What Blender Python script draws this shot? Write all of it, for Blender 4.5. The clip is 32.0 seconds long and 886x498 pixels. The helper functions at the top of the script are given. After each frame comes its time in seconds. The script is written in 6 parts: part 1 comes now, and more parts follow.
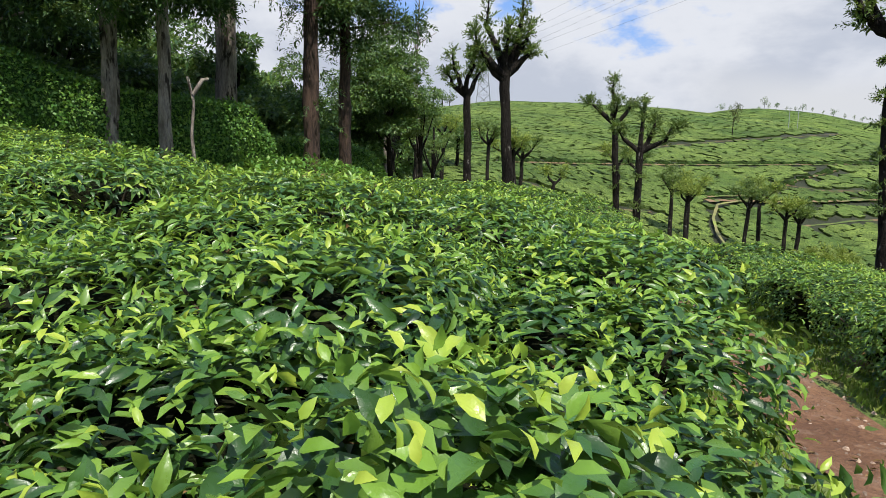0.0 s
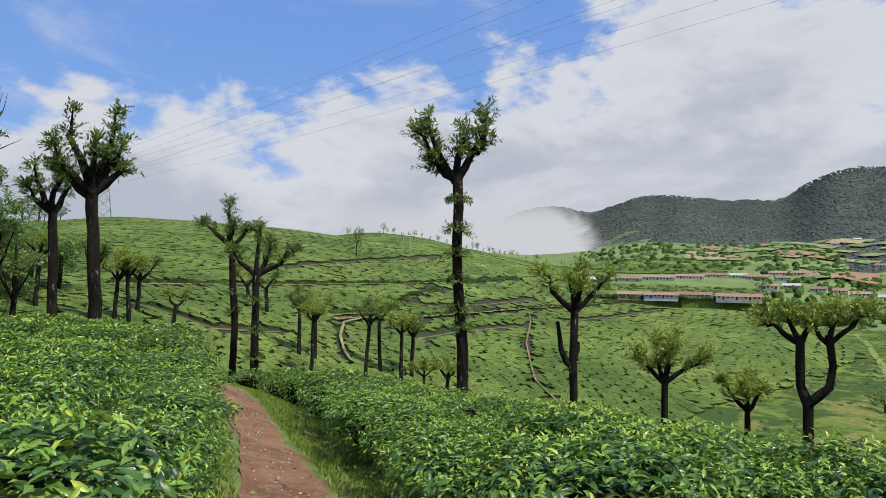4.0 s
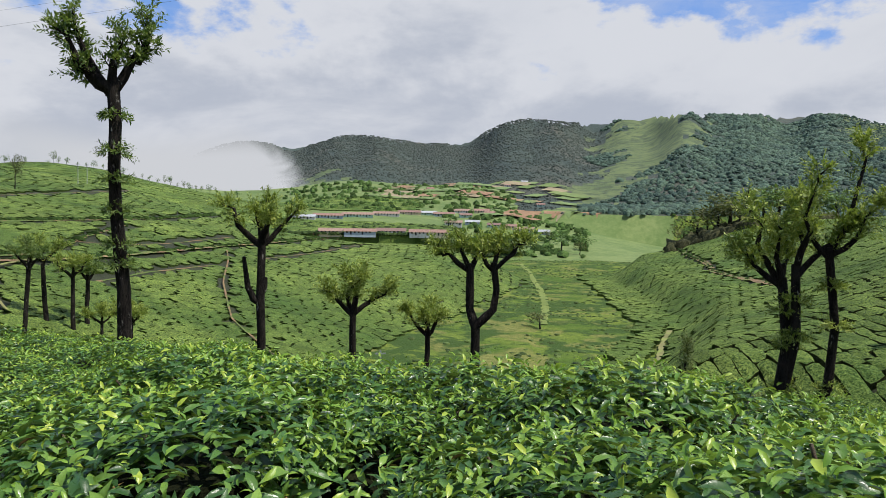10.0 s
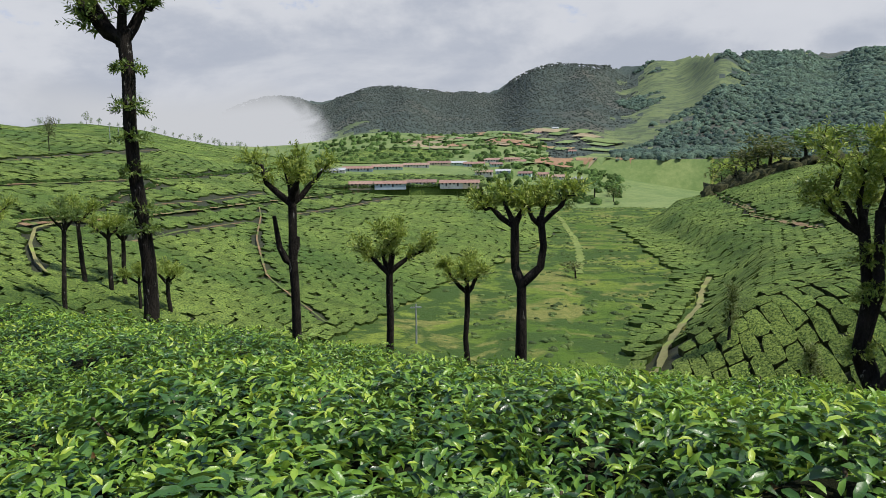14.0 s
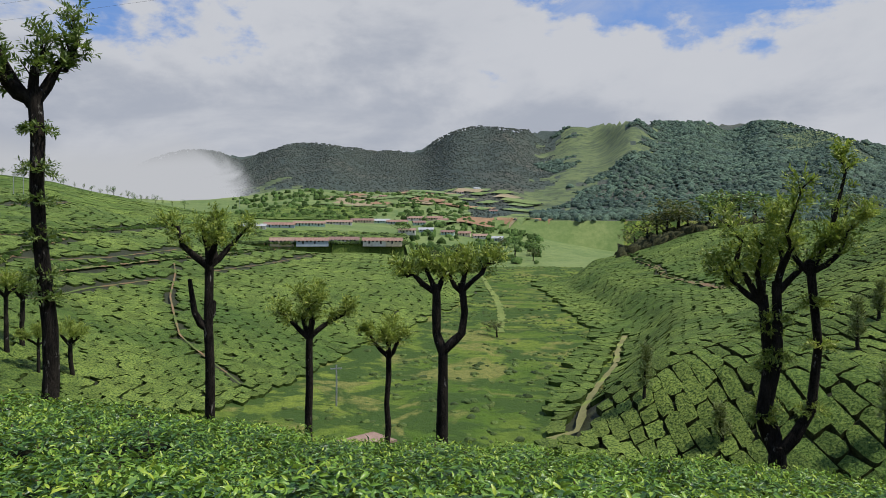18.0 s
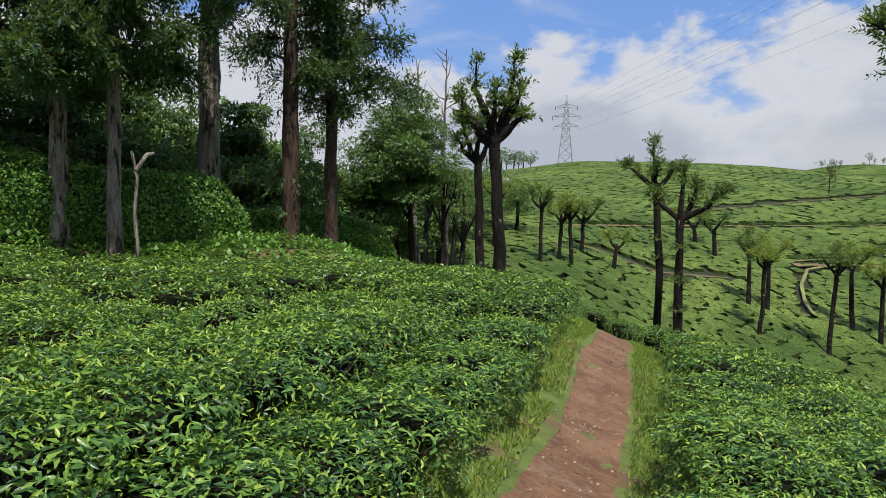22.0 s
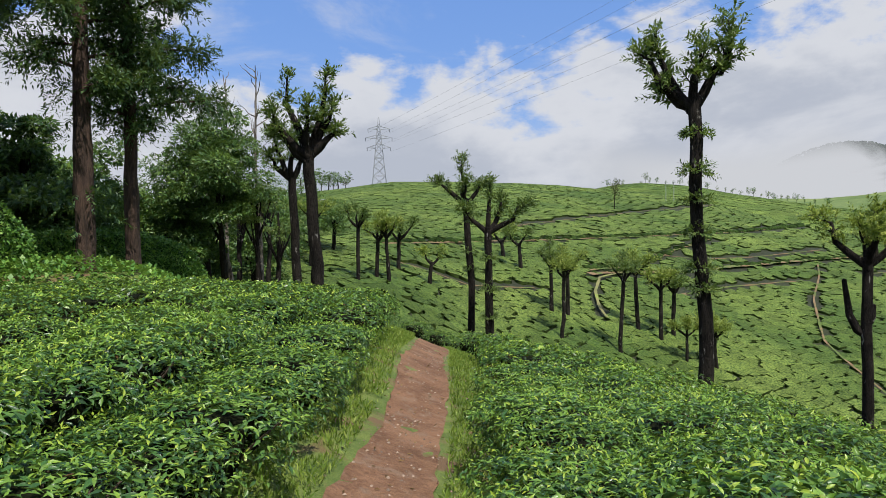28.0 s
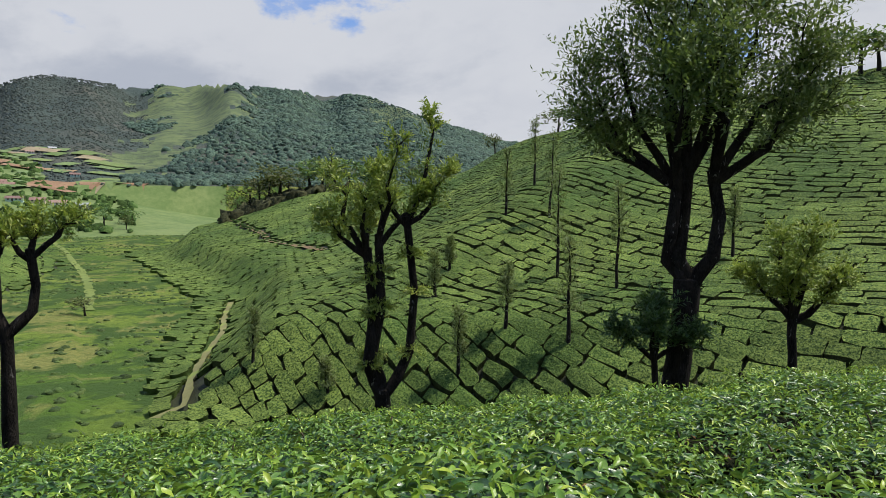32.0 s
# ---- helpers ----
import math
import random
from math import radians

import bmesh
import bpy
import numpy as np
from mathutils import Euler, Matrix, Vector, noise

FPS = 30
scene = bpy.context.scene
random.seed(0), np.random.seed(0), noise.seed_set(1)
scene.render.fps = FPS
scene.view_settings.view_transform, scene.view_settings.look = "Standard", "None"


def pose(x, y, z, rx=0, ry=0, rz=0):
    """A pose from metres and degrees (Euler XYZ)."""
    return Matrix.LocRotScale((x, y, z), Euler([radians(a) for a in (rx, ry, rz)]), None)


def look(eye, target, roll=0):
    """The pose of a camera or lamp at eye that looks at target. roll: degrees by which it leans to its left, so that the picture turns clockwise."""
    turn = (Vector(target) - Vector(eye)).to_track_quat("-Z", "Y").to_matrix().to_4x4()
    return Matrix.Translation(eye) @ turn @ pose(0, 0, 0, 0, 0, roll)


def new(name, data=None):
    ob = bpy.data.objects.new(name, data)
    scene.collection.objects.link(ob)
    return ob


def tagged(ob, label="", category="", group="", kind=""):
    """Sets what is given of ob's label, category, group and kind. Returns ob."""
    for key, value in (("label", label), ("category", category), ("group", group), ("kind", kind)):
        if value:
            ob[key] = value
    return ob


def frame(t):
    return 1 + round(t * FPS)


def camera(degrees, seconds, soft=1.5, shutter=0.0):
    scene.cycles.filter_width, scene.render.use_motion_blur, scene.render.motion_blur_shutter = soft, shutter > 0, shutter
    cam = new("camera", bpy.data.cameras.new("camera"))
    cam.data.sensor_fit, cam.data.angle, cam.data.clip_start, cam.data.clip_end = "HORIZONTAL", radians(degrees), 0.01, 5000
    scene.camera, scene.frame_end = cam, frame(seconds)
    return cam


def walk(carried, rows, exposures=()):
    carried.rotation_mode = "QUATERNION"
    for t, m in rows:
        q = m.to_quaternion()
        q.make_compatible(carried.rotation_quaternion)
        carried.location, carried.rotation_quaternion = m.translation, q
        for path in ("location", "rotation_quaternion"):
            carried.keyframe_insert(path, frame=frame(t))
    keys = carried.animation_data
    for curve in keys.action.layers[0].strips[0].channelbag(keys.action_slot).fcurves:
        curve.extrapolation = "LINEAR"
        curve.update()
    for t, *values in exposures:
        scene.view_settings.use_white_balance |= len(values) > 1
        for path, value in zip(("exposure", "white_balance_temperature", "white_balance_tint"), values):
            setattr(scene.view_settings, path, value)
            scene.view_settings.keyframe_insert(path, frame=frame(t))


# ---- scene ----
# camera: seconds, eye, heading to the left of +y, tilt up and roll in degrees
cam = camera(65.7, 32.0, soft=0.55)
WALK = [
    (0, -0.73, -2.95, -0.30, 42.72, -7.95, 1.23), (0.5, -0.66, -2.74, -0.28, 42.50, -9.39, 0.82),
    (1, -0.61, -2.58, -0.25, 38.45, -5.83, 0.99), (1.5, -0.55, -2.48, -0.21, 39.13, -3.55, 0.07),
    (2, -0.46, -2.43, -0.20, 38.46, -1.67, 0.45), (2.5, -0.48, -2.34, -0.17, 31.47, 1.80, 0.92),
    (3, -0.49, -2.23, -0.18, 26.56, 1.70, 1.01), (3.5, -0.44, -2.15, -0.16, 22.00, 2.12, 0.59),
    (4, -0.37, -2.08, -0.14, 13.38, 2.55, 1.08), (4.5, -0.38, -2.06, -0.13, 8.65, 2.92, 1.55),
    (6.5, -0.13, -2.24, -0.18, -7.55, 0.67, 1.22), (7, -0.06, -2.09, -0.20, -18.17, -0.97, 1.09),
    (7.5, -0.01, -1.94, -0.22, -23.54, -1.76, 1.28), (8, 0.04, -1.85, -0.25, -25.21, -2.11, 1.41),
    (8.5, 0.05, -1.74, -0.26, -21.34, -3.31, 2.24), (9, 0.05, -1.57, -0.27, -19.29, -3.03, 1.17),
    (9.5, 0.05, -1.39, -0.28, -15.21, -4.89, 1.47), (10, 0.07, -1.21, -0.27, -11.11, -2.23, 1.01),
    (10.5, 0.05, -1.05, -0.27, -12.26, -2.12, -0.54), (11, 0.05, -0.88, -0.27, -10.39, -3.39, -0.28),
    (11.5, 0.04, -0.74, -0.27, -10.31, -5.35, -0.39), (12, 0.01, -0.57, -0.28, -11.52, -5.95, -0.52),
    (12.5, 0.02, -0.36, -0.29, -9.77, -7.39, -0.35), (13, 0.02, -0.21, -0.31, -10.17, -8.54, -0.03),
    (13.5, 0.01, -0.06, -0.31, -10.50, -9.69, -1.47), (14, 0.03, 0.01, -0.22, -8.53, -6.37, -0.61),
    (14.5, 0.07, 0.04, -0.12, -14.35, -5.54, -2.30), (16.5, 0.03, -0.00, 0.04, -16.03, -0.72, 0.43),
    (17, 0.04, 0.02, 0.02, -16.58, 1.98, -0.92), (17.5, 0.04, 0.01, 0.01, -15.83, -0.27, 0.46),
    (18, 0.04, -0.03, -0.00, -15.00, -1.60, 0.27), (18.5, 0.01, -0.05, 0.01, -8.87, -1.64, -1.06),
    (19, -0.00, 0.00, -0.00, 0.00, -2.38, -3.79), (19.5, -0.05, 0.08, 0.01, 11.49, -1.26, -4.50),
    (20, -0.12, 0.07, 0.04, 21.50, -0.83, -3.61), (20.5, -0.20, 0.11, 0.06, 31.37, -0.57, 0.26),
    (21, -0.26, 0.16, 0.07, 42.49, -0.39, 0.66), (21.5, -0.30, 0.19, 0.07, 48.43, -2.37, 0.89),
    (22, -0.32, 0.18, 0.06, 50.12, -3.08, 0.77), (22.5, -0.31, 0.14, 0.05, 49.99, -2.87, 0.77),
    (23, -0.32, 0.14, 0.05, 49.04, 0.90, 1.54), (23.5, -0.33, 0.16, 0.05, 48.49, 0.73, 2.21),
    (24, -0.33, 0.18, 0.05, 49.97, 2.64, 1.74), (24.5, -0.35, 0.17, 0.04, 47.95, 4.66, 1.53),
    (26.5, -0.30, 0.10, -0.12, 50.97, 1.13, -3.49), (27, -0.29, 0.06, -0.13, 51.65, -1.54, -2.45),
    (27.5, -0.26, 0.04, -0.11, 45.98, -1.22, -1.74), (28, -0.20, 0.06, -0.11, 34.97, -1.31, -0.74),
    (28.5, -0.21, 0.14, -0.10, 23.91, -1.09, -0.48), (29, -0.19, 0.19, -0.09, 14.42, -1.08, -0.02),
    (29.5, -0.12, 0.20, -0.12, 6.40, -0.48, -0.46), (30, -0.10, 0.28, -0.13, -1.69, -1.28, -1.03),
    (30.5, -0.03, 0.42, -0.16, -13.04, -2.10, -0.24), (31, 0.09, 0.52, -0.21, -24.49, -3.50, 0.85),
    (31.5, 0.24, 0.59, -0.23, -34.58, -3.39, 1.00), (32, 0.40, 0.78, -0.25, -47.29, -4.28, 0.20)]


def stand(x, y, z, yaw, pitch, roll):
    a, b = radians(yaw), radians(pitch)
    way = Vector((-math.sin(a) * math.cos(b), math.cos(a) * math.cos(b), math.sin(b)))
    eye = Vector((x, y, z))
    return look(eye, eye + way, roll)


walk(cam, [(row[0], stand(*row[1:])) for row in WALK], [(t, stops, 6500, 11.5) for t, stops in ((0, 0.30), (2, 0.24), (4, 0.06), (7, 0.02), (9, 0.08), (13, 0.06), (17, -0.18), (20.5, -0.12), (23, 0.10), (28, 0.08), (30, -0.22), (31, -0.2), (32, 0.0))])

# ---- light: high sun from the right, broken cumulus ----
SUN_AZ, SUN_EL = -118.0, 62.0


def way_of(az, el=0.0):
    a, e = radians(az), radians(el)
    return Vector((-math.sin(a) * math.cos(e), math.cos(a) * math.cos(e), math.sin(e)))


class Nodes:
    """Short hand for node trees."""

    def __init__(self, tree):
        self.tree = tree

    def add(self, kind, values=(), **settings):
        node = self.tree.nodes.new(kind)
        for key, value in settings.items():
            setattr(node, key, value)
        for key, value in dict(values).items():
            if isinstance(value, bpy.types.NodeSocket):
                self.tree.links.new(value, node.inputs[key])
            else:
                node.inputs[key].default_value = value
        return node

    def math(self, op, a, b=0.0, clamp=False):
        return self.add("ShaderNodeMath", {0: a, 1: b}, operation=op, use_clamp=clamp).outputs[0]

    def span(self, value, a, b, c=0.0, d=1.0):
        return self.add("ShaderNodeMapRange", {0: value, 1: a, 2: b, 3: c, 4: d}, interpolation_type="SMOOTHSTEP").outputs[0]

    def noise(self, vector, scale, detail=4.0, rough=0.55, distortion=0.0):
        return self.add("ShaderNodeTexNoise", {"Vector": vector, "Scale": scale, "Detail": detail, "Roughness": rough, "Distortion": distortion}).outputs[0]

    def mix(self, fac, a, b, blend="MIX"):
        return self.add("ShaderNodeMix", {0: fac, 6: a, 7: b}, data_type="RGBA", blend_type=blend).outputs[2]

    def link(self, a, b):
        self.tree.links.new(a, b)


def build_world():
    world = bpy.data.worlds.new("sky")
    scene.world = world
    world.use_nodes = True
    tree = world.node_tree
    tree.nodes.clear()
    n = Nodes(tree)
    sky = n.add("ShaderNodeTexSky", sky_type="NISHITA", sun_disc=False, sun_elevation=radians(SUN_EL),
                sun_rotation=radians(-SUN_AZ), air_density=1.3, dust_density=0.6, ozone_density=2.5)
    where = n.add("ShaderNodeTexCoord").outputs["Generated"]
    flat = n.add("ShaderNodeMapping", {"Vector": where, "Location": CLOUD_SHIFT, "Scale": (1.0, 1.0, 1.9)}).outputs[0]
    up = n.add("ShaderNodeSeparateXYZ", {0: where}).outputs[2]
    # open sky towards the hill, closed towards the valley's end
    clear = n.add("ShaderNodeVectorMath", {0: where, 1: way_of(34, 34)}, operation="DOT_PRODUCT").outputs["Value"]
    low = n.span(up, 0.05, 0.40, 0.28, -0.02)
    openness = n.span(clear, 0.82, 0.985, 0.0, 0.22)
    big = n.noise(flat, 3.1, 11.0, 0.6, 0.15)
    wisps = n.noise(n.add("ShaderNodeMapping", {"Vector": where, "Scale": (2.0, 2.0, 6.5), "Location": (3.1, 0.4, 0.2)}).outputs[0], 1.7, 8.0, 0.62, 0.6)
    drift = n.add("ShaderNodeVectorMath", {0: flat, 1: n.add("ShaderNodeVectorMath", {0: n.add("ShaderNodeTexNoise", {"Vector": flat, "Scale": 9.0, "Detail": 5.0}).outputs[1], 3: 0.10}, operation="SCALE").outputs[0]}, operation="ADD").outputs[0]
    lobes = n.add("ShaderNodeTexVoronoi", {"Vector": drift, "Scale": 6.0, "Detail": 2.5, "Roughness": 0.55}, feature="F1", normalize=True).outputs["Distance"]
    big = n.math("ADD", big, n.span(lobes, 0.1, 0.6, 0.065, -0.085))
    body = n.math("ADD", n.math("SUBTRACT", n.math("ADD", big, low), openness), n.math("MULTIPLY", wisps, 0.14))
    cover = n.math("MAXIMUM", n.span(body, 0.54, 0.64), n.span(wisps, 0.45, 0.75, 0.04, 0.55))
    shade = n.noise(n.add("ShaderNodeMapping", {"Vector": where, "Location": (1.7, 0.6, 0.12), "Scale": (1.0, 1.0, 2.6)}).outputs[0], 2.3, 7.0, 0.6, 0.3)
    grey = n.math("MULTIPLY", n.span(shade, 0.38, 0.62), n.span(body, 0.64, 0.85))
    grey = n.math("MAXIMUM", grey, n.math("MULTIPLY", n.span(lobes, 0.25, 0.6), n.span(body, 0.60, 0.75, 0.15, 0.45)))
    cloud = n.mix(grey, (0.885, 0.925, 0.99, 1), (0.62, 0.68, 0.79, 1))
    blue = n.add("ShaderNodeBackground", {"Color": n.mix(0.55, sky.outputs[0], (0.95, 2.8, 8.0, 1)), "Strength": SKY_STRENGTH})
    white = n.add("ShaderNodeBackground", {"Color": cloud, "Strength": CLOUD_STRENGTH})
    both = n.add("ShaderNodeMixShader", {0: cover, 1: blue.outputs[0], 2: white.outputs[0]})
    n.add("ShaderNodeOutputWorld", {"Surface": both.outputs[0]})


SKY_STRENGTH, CLOUD_STRENGTH, CLOUD_SHIFT = 0.110, 0.71, (0.35, 0.1, 0.0)
build_world()
lamp = bpy.data.lights.new("sun", "SUN")
lamp.energy, lamp.angle, lamp.color = 5.0, radians(0.6), (1.0, 0.95, 0.87)
sun = new("sun", lamp)
sun.matrix_world = look(way_of(SUN_AZ, SUN_EL) * 50, (0, 0, 0))

# ---- materials ----
def rgb(h):
    """Linear colour from plain red, green, blue."""
    return (*h, 1.0)


def surface(name, dark, light, scale=4.0, fine=40.0, rough=0.85, bump=0.3, depth=0.02, metal=0.0, spots=None, island=0.0, per_object=0.0, spec=0.3, stretch=(1, 1, 1), generated=False):
    """A plain opaque surface: two colours by a broad noise, a finer grain in colour and relief, optional stains and
    speckles.
    """
    m = bpy.data.materials.new(name)
    m.use_nodes = True
    tree = m.node_tree
    tree.nodes.clear()
    n = Nodes(tree)
    if generated:
        where = n.add("ShaderNodeTexCoord").outputs["Object"]
    else:
        where = n.add("ShaderNodeNewGeometry").outputs["Position"]
    where = n.add("ShaderNodeMapping", {"Vector": where, "Scale": stretch}).outputs[0]
    broad = n.noise(where, scale, 5.0, 0.6, 0.2)
    grain = n.noise(where, fine, 6.0, 0.65)
    fac = n.span(n.math("ADD", n.math("MULTIPLY", broad, 0.6), n.math("MULTIPLY", grain, 0.4)), 0.36, 0.64)
    color = n.mix(fac, rgb(dark), rgb(light))
    if spots:
        tint, size, low, high = spots
        color = n.mix(n.span(n.noise(where, size, 6.0, 0.6, 0.4), low, high), color, rgb(tint))
    if island:
        rnd = n.add("ShaderNodeNewGeometry").outputs["Random Per Island"]
        color = n.mix(1.0, color, n.add("ShaderNodeCombineColor", {i: n.span(rnd, 0.0, 1.0, 1.0 - island, 1.0 + island) for i in range(3)}).outputs[0], "MULTIPLY")
    if per_object:
        rnd = n.add("ShaderNodeObjectInfo").outputs["Random"]
        color = n.mix(1.0, color, n.add("ShaderNodeCombineColor", {i: n.span(rnd, 0.0, 1.0, 1.0 - per_object, 1.0 + per_object) for i in range(3)}).outputs[0], "MULTIPLY")
    relief = n.add("ShaderNodeBump", {"Height": n.math("ADD", grain, broad), "Strength": bump, "Distance": depth})
    shader = n.add("ShaderNodeBsdfPrincipled", {"Base Color": color, "Roughness": rough, "Metallic": metal, "Specular IOR Level": spec, "Normal": relief.outputs[0]})
    n.add("ShaderNodeOutputMaterial", {"Surface": shader.outputs[0]})
    return m


def foliage(name, dark, mid, light, rough=0.4, clear=0.25, spec=0.5, patch=1.2, tip=None):
    """Leaves: the colour changes from leaf to leaf and in broad patches, and light comes through."""
    m = bpy.data.materials.new(name)
    m.use_nodes = True
    tree = m.node_tree
    tree.nodes.clear()
    n = Nodes(tree)
    geometry = n.add("ShaderNodeNewGeometry")
    rnd = geometry.outputs["Random Per Island"]
    broad = n.noise(geometry.outputs["Position"], patch, 3.0, 0.55)
    fac = n.math("ADD", n.math("MULTIPLY", rnd, 0.72), n.math("MULTIPLY", broad, 0.5), clamp=True)
    ramp = n.add("ShaderNodeValToRGB", {0: fac})
    ramp.color_ramp.elements[0].position, ramp.color_ramp.elements[0].color = 0.15, rgb(dark)
    ramp.color_ramp.elements[1].position, ramp.color_ramp.elements[1].color = 0.97, rgb(light)
    ramp.color_ramp.elements.new(0.6).color = rgb(mid)
    color = ramp.outputs[0]
    if tip:
        color = n.mix(n.span(rnd, 0.93, 0.97), color, rgb(tip))
    veins = n.noise(geometry.outputs["Position"], 55.0, 3.0)
    relief = n.add("ShaderNodeBump", {"Height": veins, "Strength": 0.25, "Distance": 0.01})
    shader = n.add("ShaderNodeBsdfPrincipled", {"Base Color": color, "Roughness": n.span(veins, 0.3, 0.7, rough - 0.08, rough + 0.12), "Specular IOR Level": spec, "Normal": relief.outputs[0]})
    glow = n.add("ShaderNodeBsdfTranslucent", {"Color": n.mix(0.55, color, (0.28, 0.40, 0.055, 1))})
    both = n.add("ShaderNodeMixShader", {0: clear, 1: shader.outputs[0], 2: glow.outputs[0]})
    n.add("ShaderNodeOutputMaterial", {"Surface": both.outputs[0]})
    return m


TEA_LEAF = foliage("tea_leaf", (0.012, 0.036, 0.015), (0.054, 0.136, 0.026), (0.185, 0.315, 0.046), rough=0.33, clear=0.18, spec=0.42, patch=0.9)
TEA_YOUNG = foliage("tea_young", (0.10, 0.23, 0.030), (0.22, 0.38, 0.040), (0.42, 0.52, 0.06), rough=0.36, clear=0.3)
TEA_DRY = foliage("tea_dry", (0.09, 0.05, 0.02), (0.16, 0.09, 0.035), (0.26, 0.17, 0.07), rough=0.7, clear=0.1, spec=0.2)
TEA_TWIG = surface("tea_twig", (0.05, 0.035, 0.022), (0.12, 0.09, 0.06), 30, 160)
# Near-black fill: the shade inside a bush is put into its colour.
TEA_SHADE = surface("tea_core_shade", (0.010, 0.012, 0.006), (0.020, 0.024, 0.010), 9, 60, bump=0.8, depth=0.05, spec=0.05)
# Flanks of clipped tea: stems and leaves, darkened for the shade between rows.
TEA_SKIRT = surface("tea_skirt_shade", (0.032, 0.058, 0.014), (0.085, 0.125, 0.030), 1.0, 9, rough=0.95, spec=0.05, bump=0.9, depth=0.12)
TEA_FLANK = surface("tea_stems_shade", (0.020, 0.026, 0.009), (0.050, 0.062, 0.018), 2.0, 14, rough=0.95, spec=0.05, bump=0.8, depth=0.1)
# Leaf green made darker to stand for shade behind the hedge's leaves.
HEDGE_CORE = surface("hedge_core_shade", (0.020, 0.050, 0.010), (0.050, 0.115, 0.022), 6, 40, bump=1.0, depth=0.06)
# The dark speckles paint the shaded gaps between leaves.
TEA_PAD = surface("tea_canopy", (0.062, 0.112, 0.022), (0.198, 0.264, 0.055), 0.06, 4.5, rough=0.8, spec=0.12, bump=1.0, depth=0.25, island=0.2, spots=((0.034, 0.070, 0.014), 6.5, 0.46, 0.60))
# Soil under the tea rows, darkened further for the shade in their gaps.
TEA_SOIL = surface("tea_ground_shade", (0.016, 0.020, 0.008), (0.034, 0.042, 0.015), 0.6, 8, bump=0.8, depth=0.1)
SOIL = surface("soil", (0.135, 0.068, 0.036), (0.275, 0.150, 0.082), 1.6, 24, rough=0.95, bump=1.0, depth=0.04, spots=((0.24, 0.155, 0.10), 5.0, 0.52, 0.70))
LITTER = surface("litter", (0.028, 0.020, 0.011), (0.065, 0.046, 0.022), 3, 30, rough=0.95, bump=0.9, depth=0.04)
GRASS_MAT = surface("turf", (0.080, 0.130, 0.024), (0.175, 0.225, 0.050), 2.5, 45, rough=0.8, bump=0.9, depth=0.03, spots=((0.17, 0.105, 0.055), 1.8, 0.51, 0.64))
GRASS_BLADE = foliage("grass_blade", (0.09, 0.17, 0.02), (0.16, 0.25, 0.03), (0.28, 0.34, 0.07), rough=0.55, clear=0.3, spec=0.3)


def meadow():
    """Rough valley pasture: pale grass, dark wet patches and worn streaks at three sizes."""
    m = bpy.data.materials.new("meadow")
    m.use_nodes = True
    m.node_tree.nodes.clear()
    n = Nodes(m.node_tree)
    where = n.add("ShaderNodeNewGeometry").outputs["Position"]
    wide, mid, fine = n.noise(where, 0.028, 4.0, 0.6, 0.8), n.noise(where, 0.16, 6.0, 0.65, 0.5), n.noise(where, 1.3, 5.0, 0.7)
    color = n.mix(n.span(wide, 0.38, 0.60), (0.075, 0.135, 0.020, 1), (0.185, 0.240, 0.040, 1))
    color = n.mix(n.span(mid, 0.45, 0.53), color, (0.045, 0.085, 0.020, 1))
    color = n.mix(n.span(n.noise(where, 0.09, 5.0, 0.6, 1.2), 0.54, 0.62), color, (0.200, 0.205, 0.060, 1))
    color = n.mix(n.span(fine, 0.35, 0.65, 0.55, 0.0), color, (0.050, 0.085, 0.018, 1))
    relief = n.add("ShaderNodeBump", {"Height": n.math("ADD", fine, mid), "Strength": 1.0, "Distance": 0.4})
    shader = n.add("ShaderNodeBsdfPrincipled", {"Base Color": color, "Roughness": 0.9, "Specular IOR Level": 0.1, "Normal": relief.outputs[0]})
    n.add("ShaderNodeOutputMaterial", {"Surface": shader.outputs[0]})
    return m


MEADOW = meadow()
BARK = surface("bark", (0.009, 0.008, 0.007), (0.034, 0.029, 0.024), 5, 34, rough=0.95, bump=1.0, depth=0.06, stretch=(1, 1, 0.4), spec=0.1, spots=((0.22, 0.21, 0.185), 7, 0.62, 0.70))
BARK_GREY = surface("bark_grey", (0.13, 0.11, 0.09), (0.34, 0.30, 0.25), 7, 34, rough=0.9, bump=1.0, depth=0.05, stretch=(1, 1, 0.25), spots=((0.035, 0.026, 0.02), 6, 0.53, 0.62))
BARK_RED = surface("bark_red", (0.030, 0.021, 0.016), (0.105, 0.066, 0.048), 7, 34, rough=0.9, bump=1.0, depth=0.05, stretch=(1, 1, 0.2))
OAK_LEAF = foliage("oak_leaf", (0.034, 0.072, 0.020), (0.082, 0.145, 0.032), (0.19, 0.25, 0.058), rough=0.5, clear=0.3)
OAK_DUSKY = foliage("oak_dusky", (0.045, 0.080, 0.030), (0.105, 0.160, 0.046), (0.21, 0.27, 0.075), rough=0.5, clear=0.25)
OAK_YELLOW = foliage("oak_yellow", (0.085, 0.135, 0.024), (0.20, 0.27, 0.040), (0.40, 0.44, 0.08), rough=0.5, clear=0.35)
CONIFER = foliage("needle_leaf", (0.012, 0.034, 0.018), (0.034, 0.082, 0.030), (0.095, 0.165, 0.045), rough=0.55, clear=0.2, spec=0.3)
BROADLEAF = foliage("broad_leaf", (0.020, 0.058, 0.020), (0.058, 0.140, 0.032), (0.17, 0.28, 0.055), rough=0.45, clear=0.22)
HEDGE_LEAF = foliage("hedge_leaf", (0.040, 0.120, 0.020), (0.09, 0.235, 0.032), (0.22, 0.39, 0.055), rough=0.5, clear=0.25)
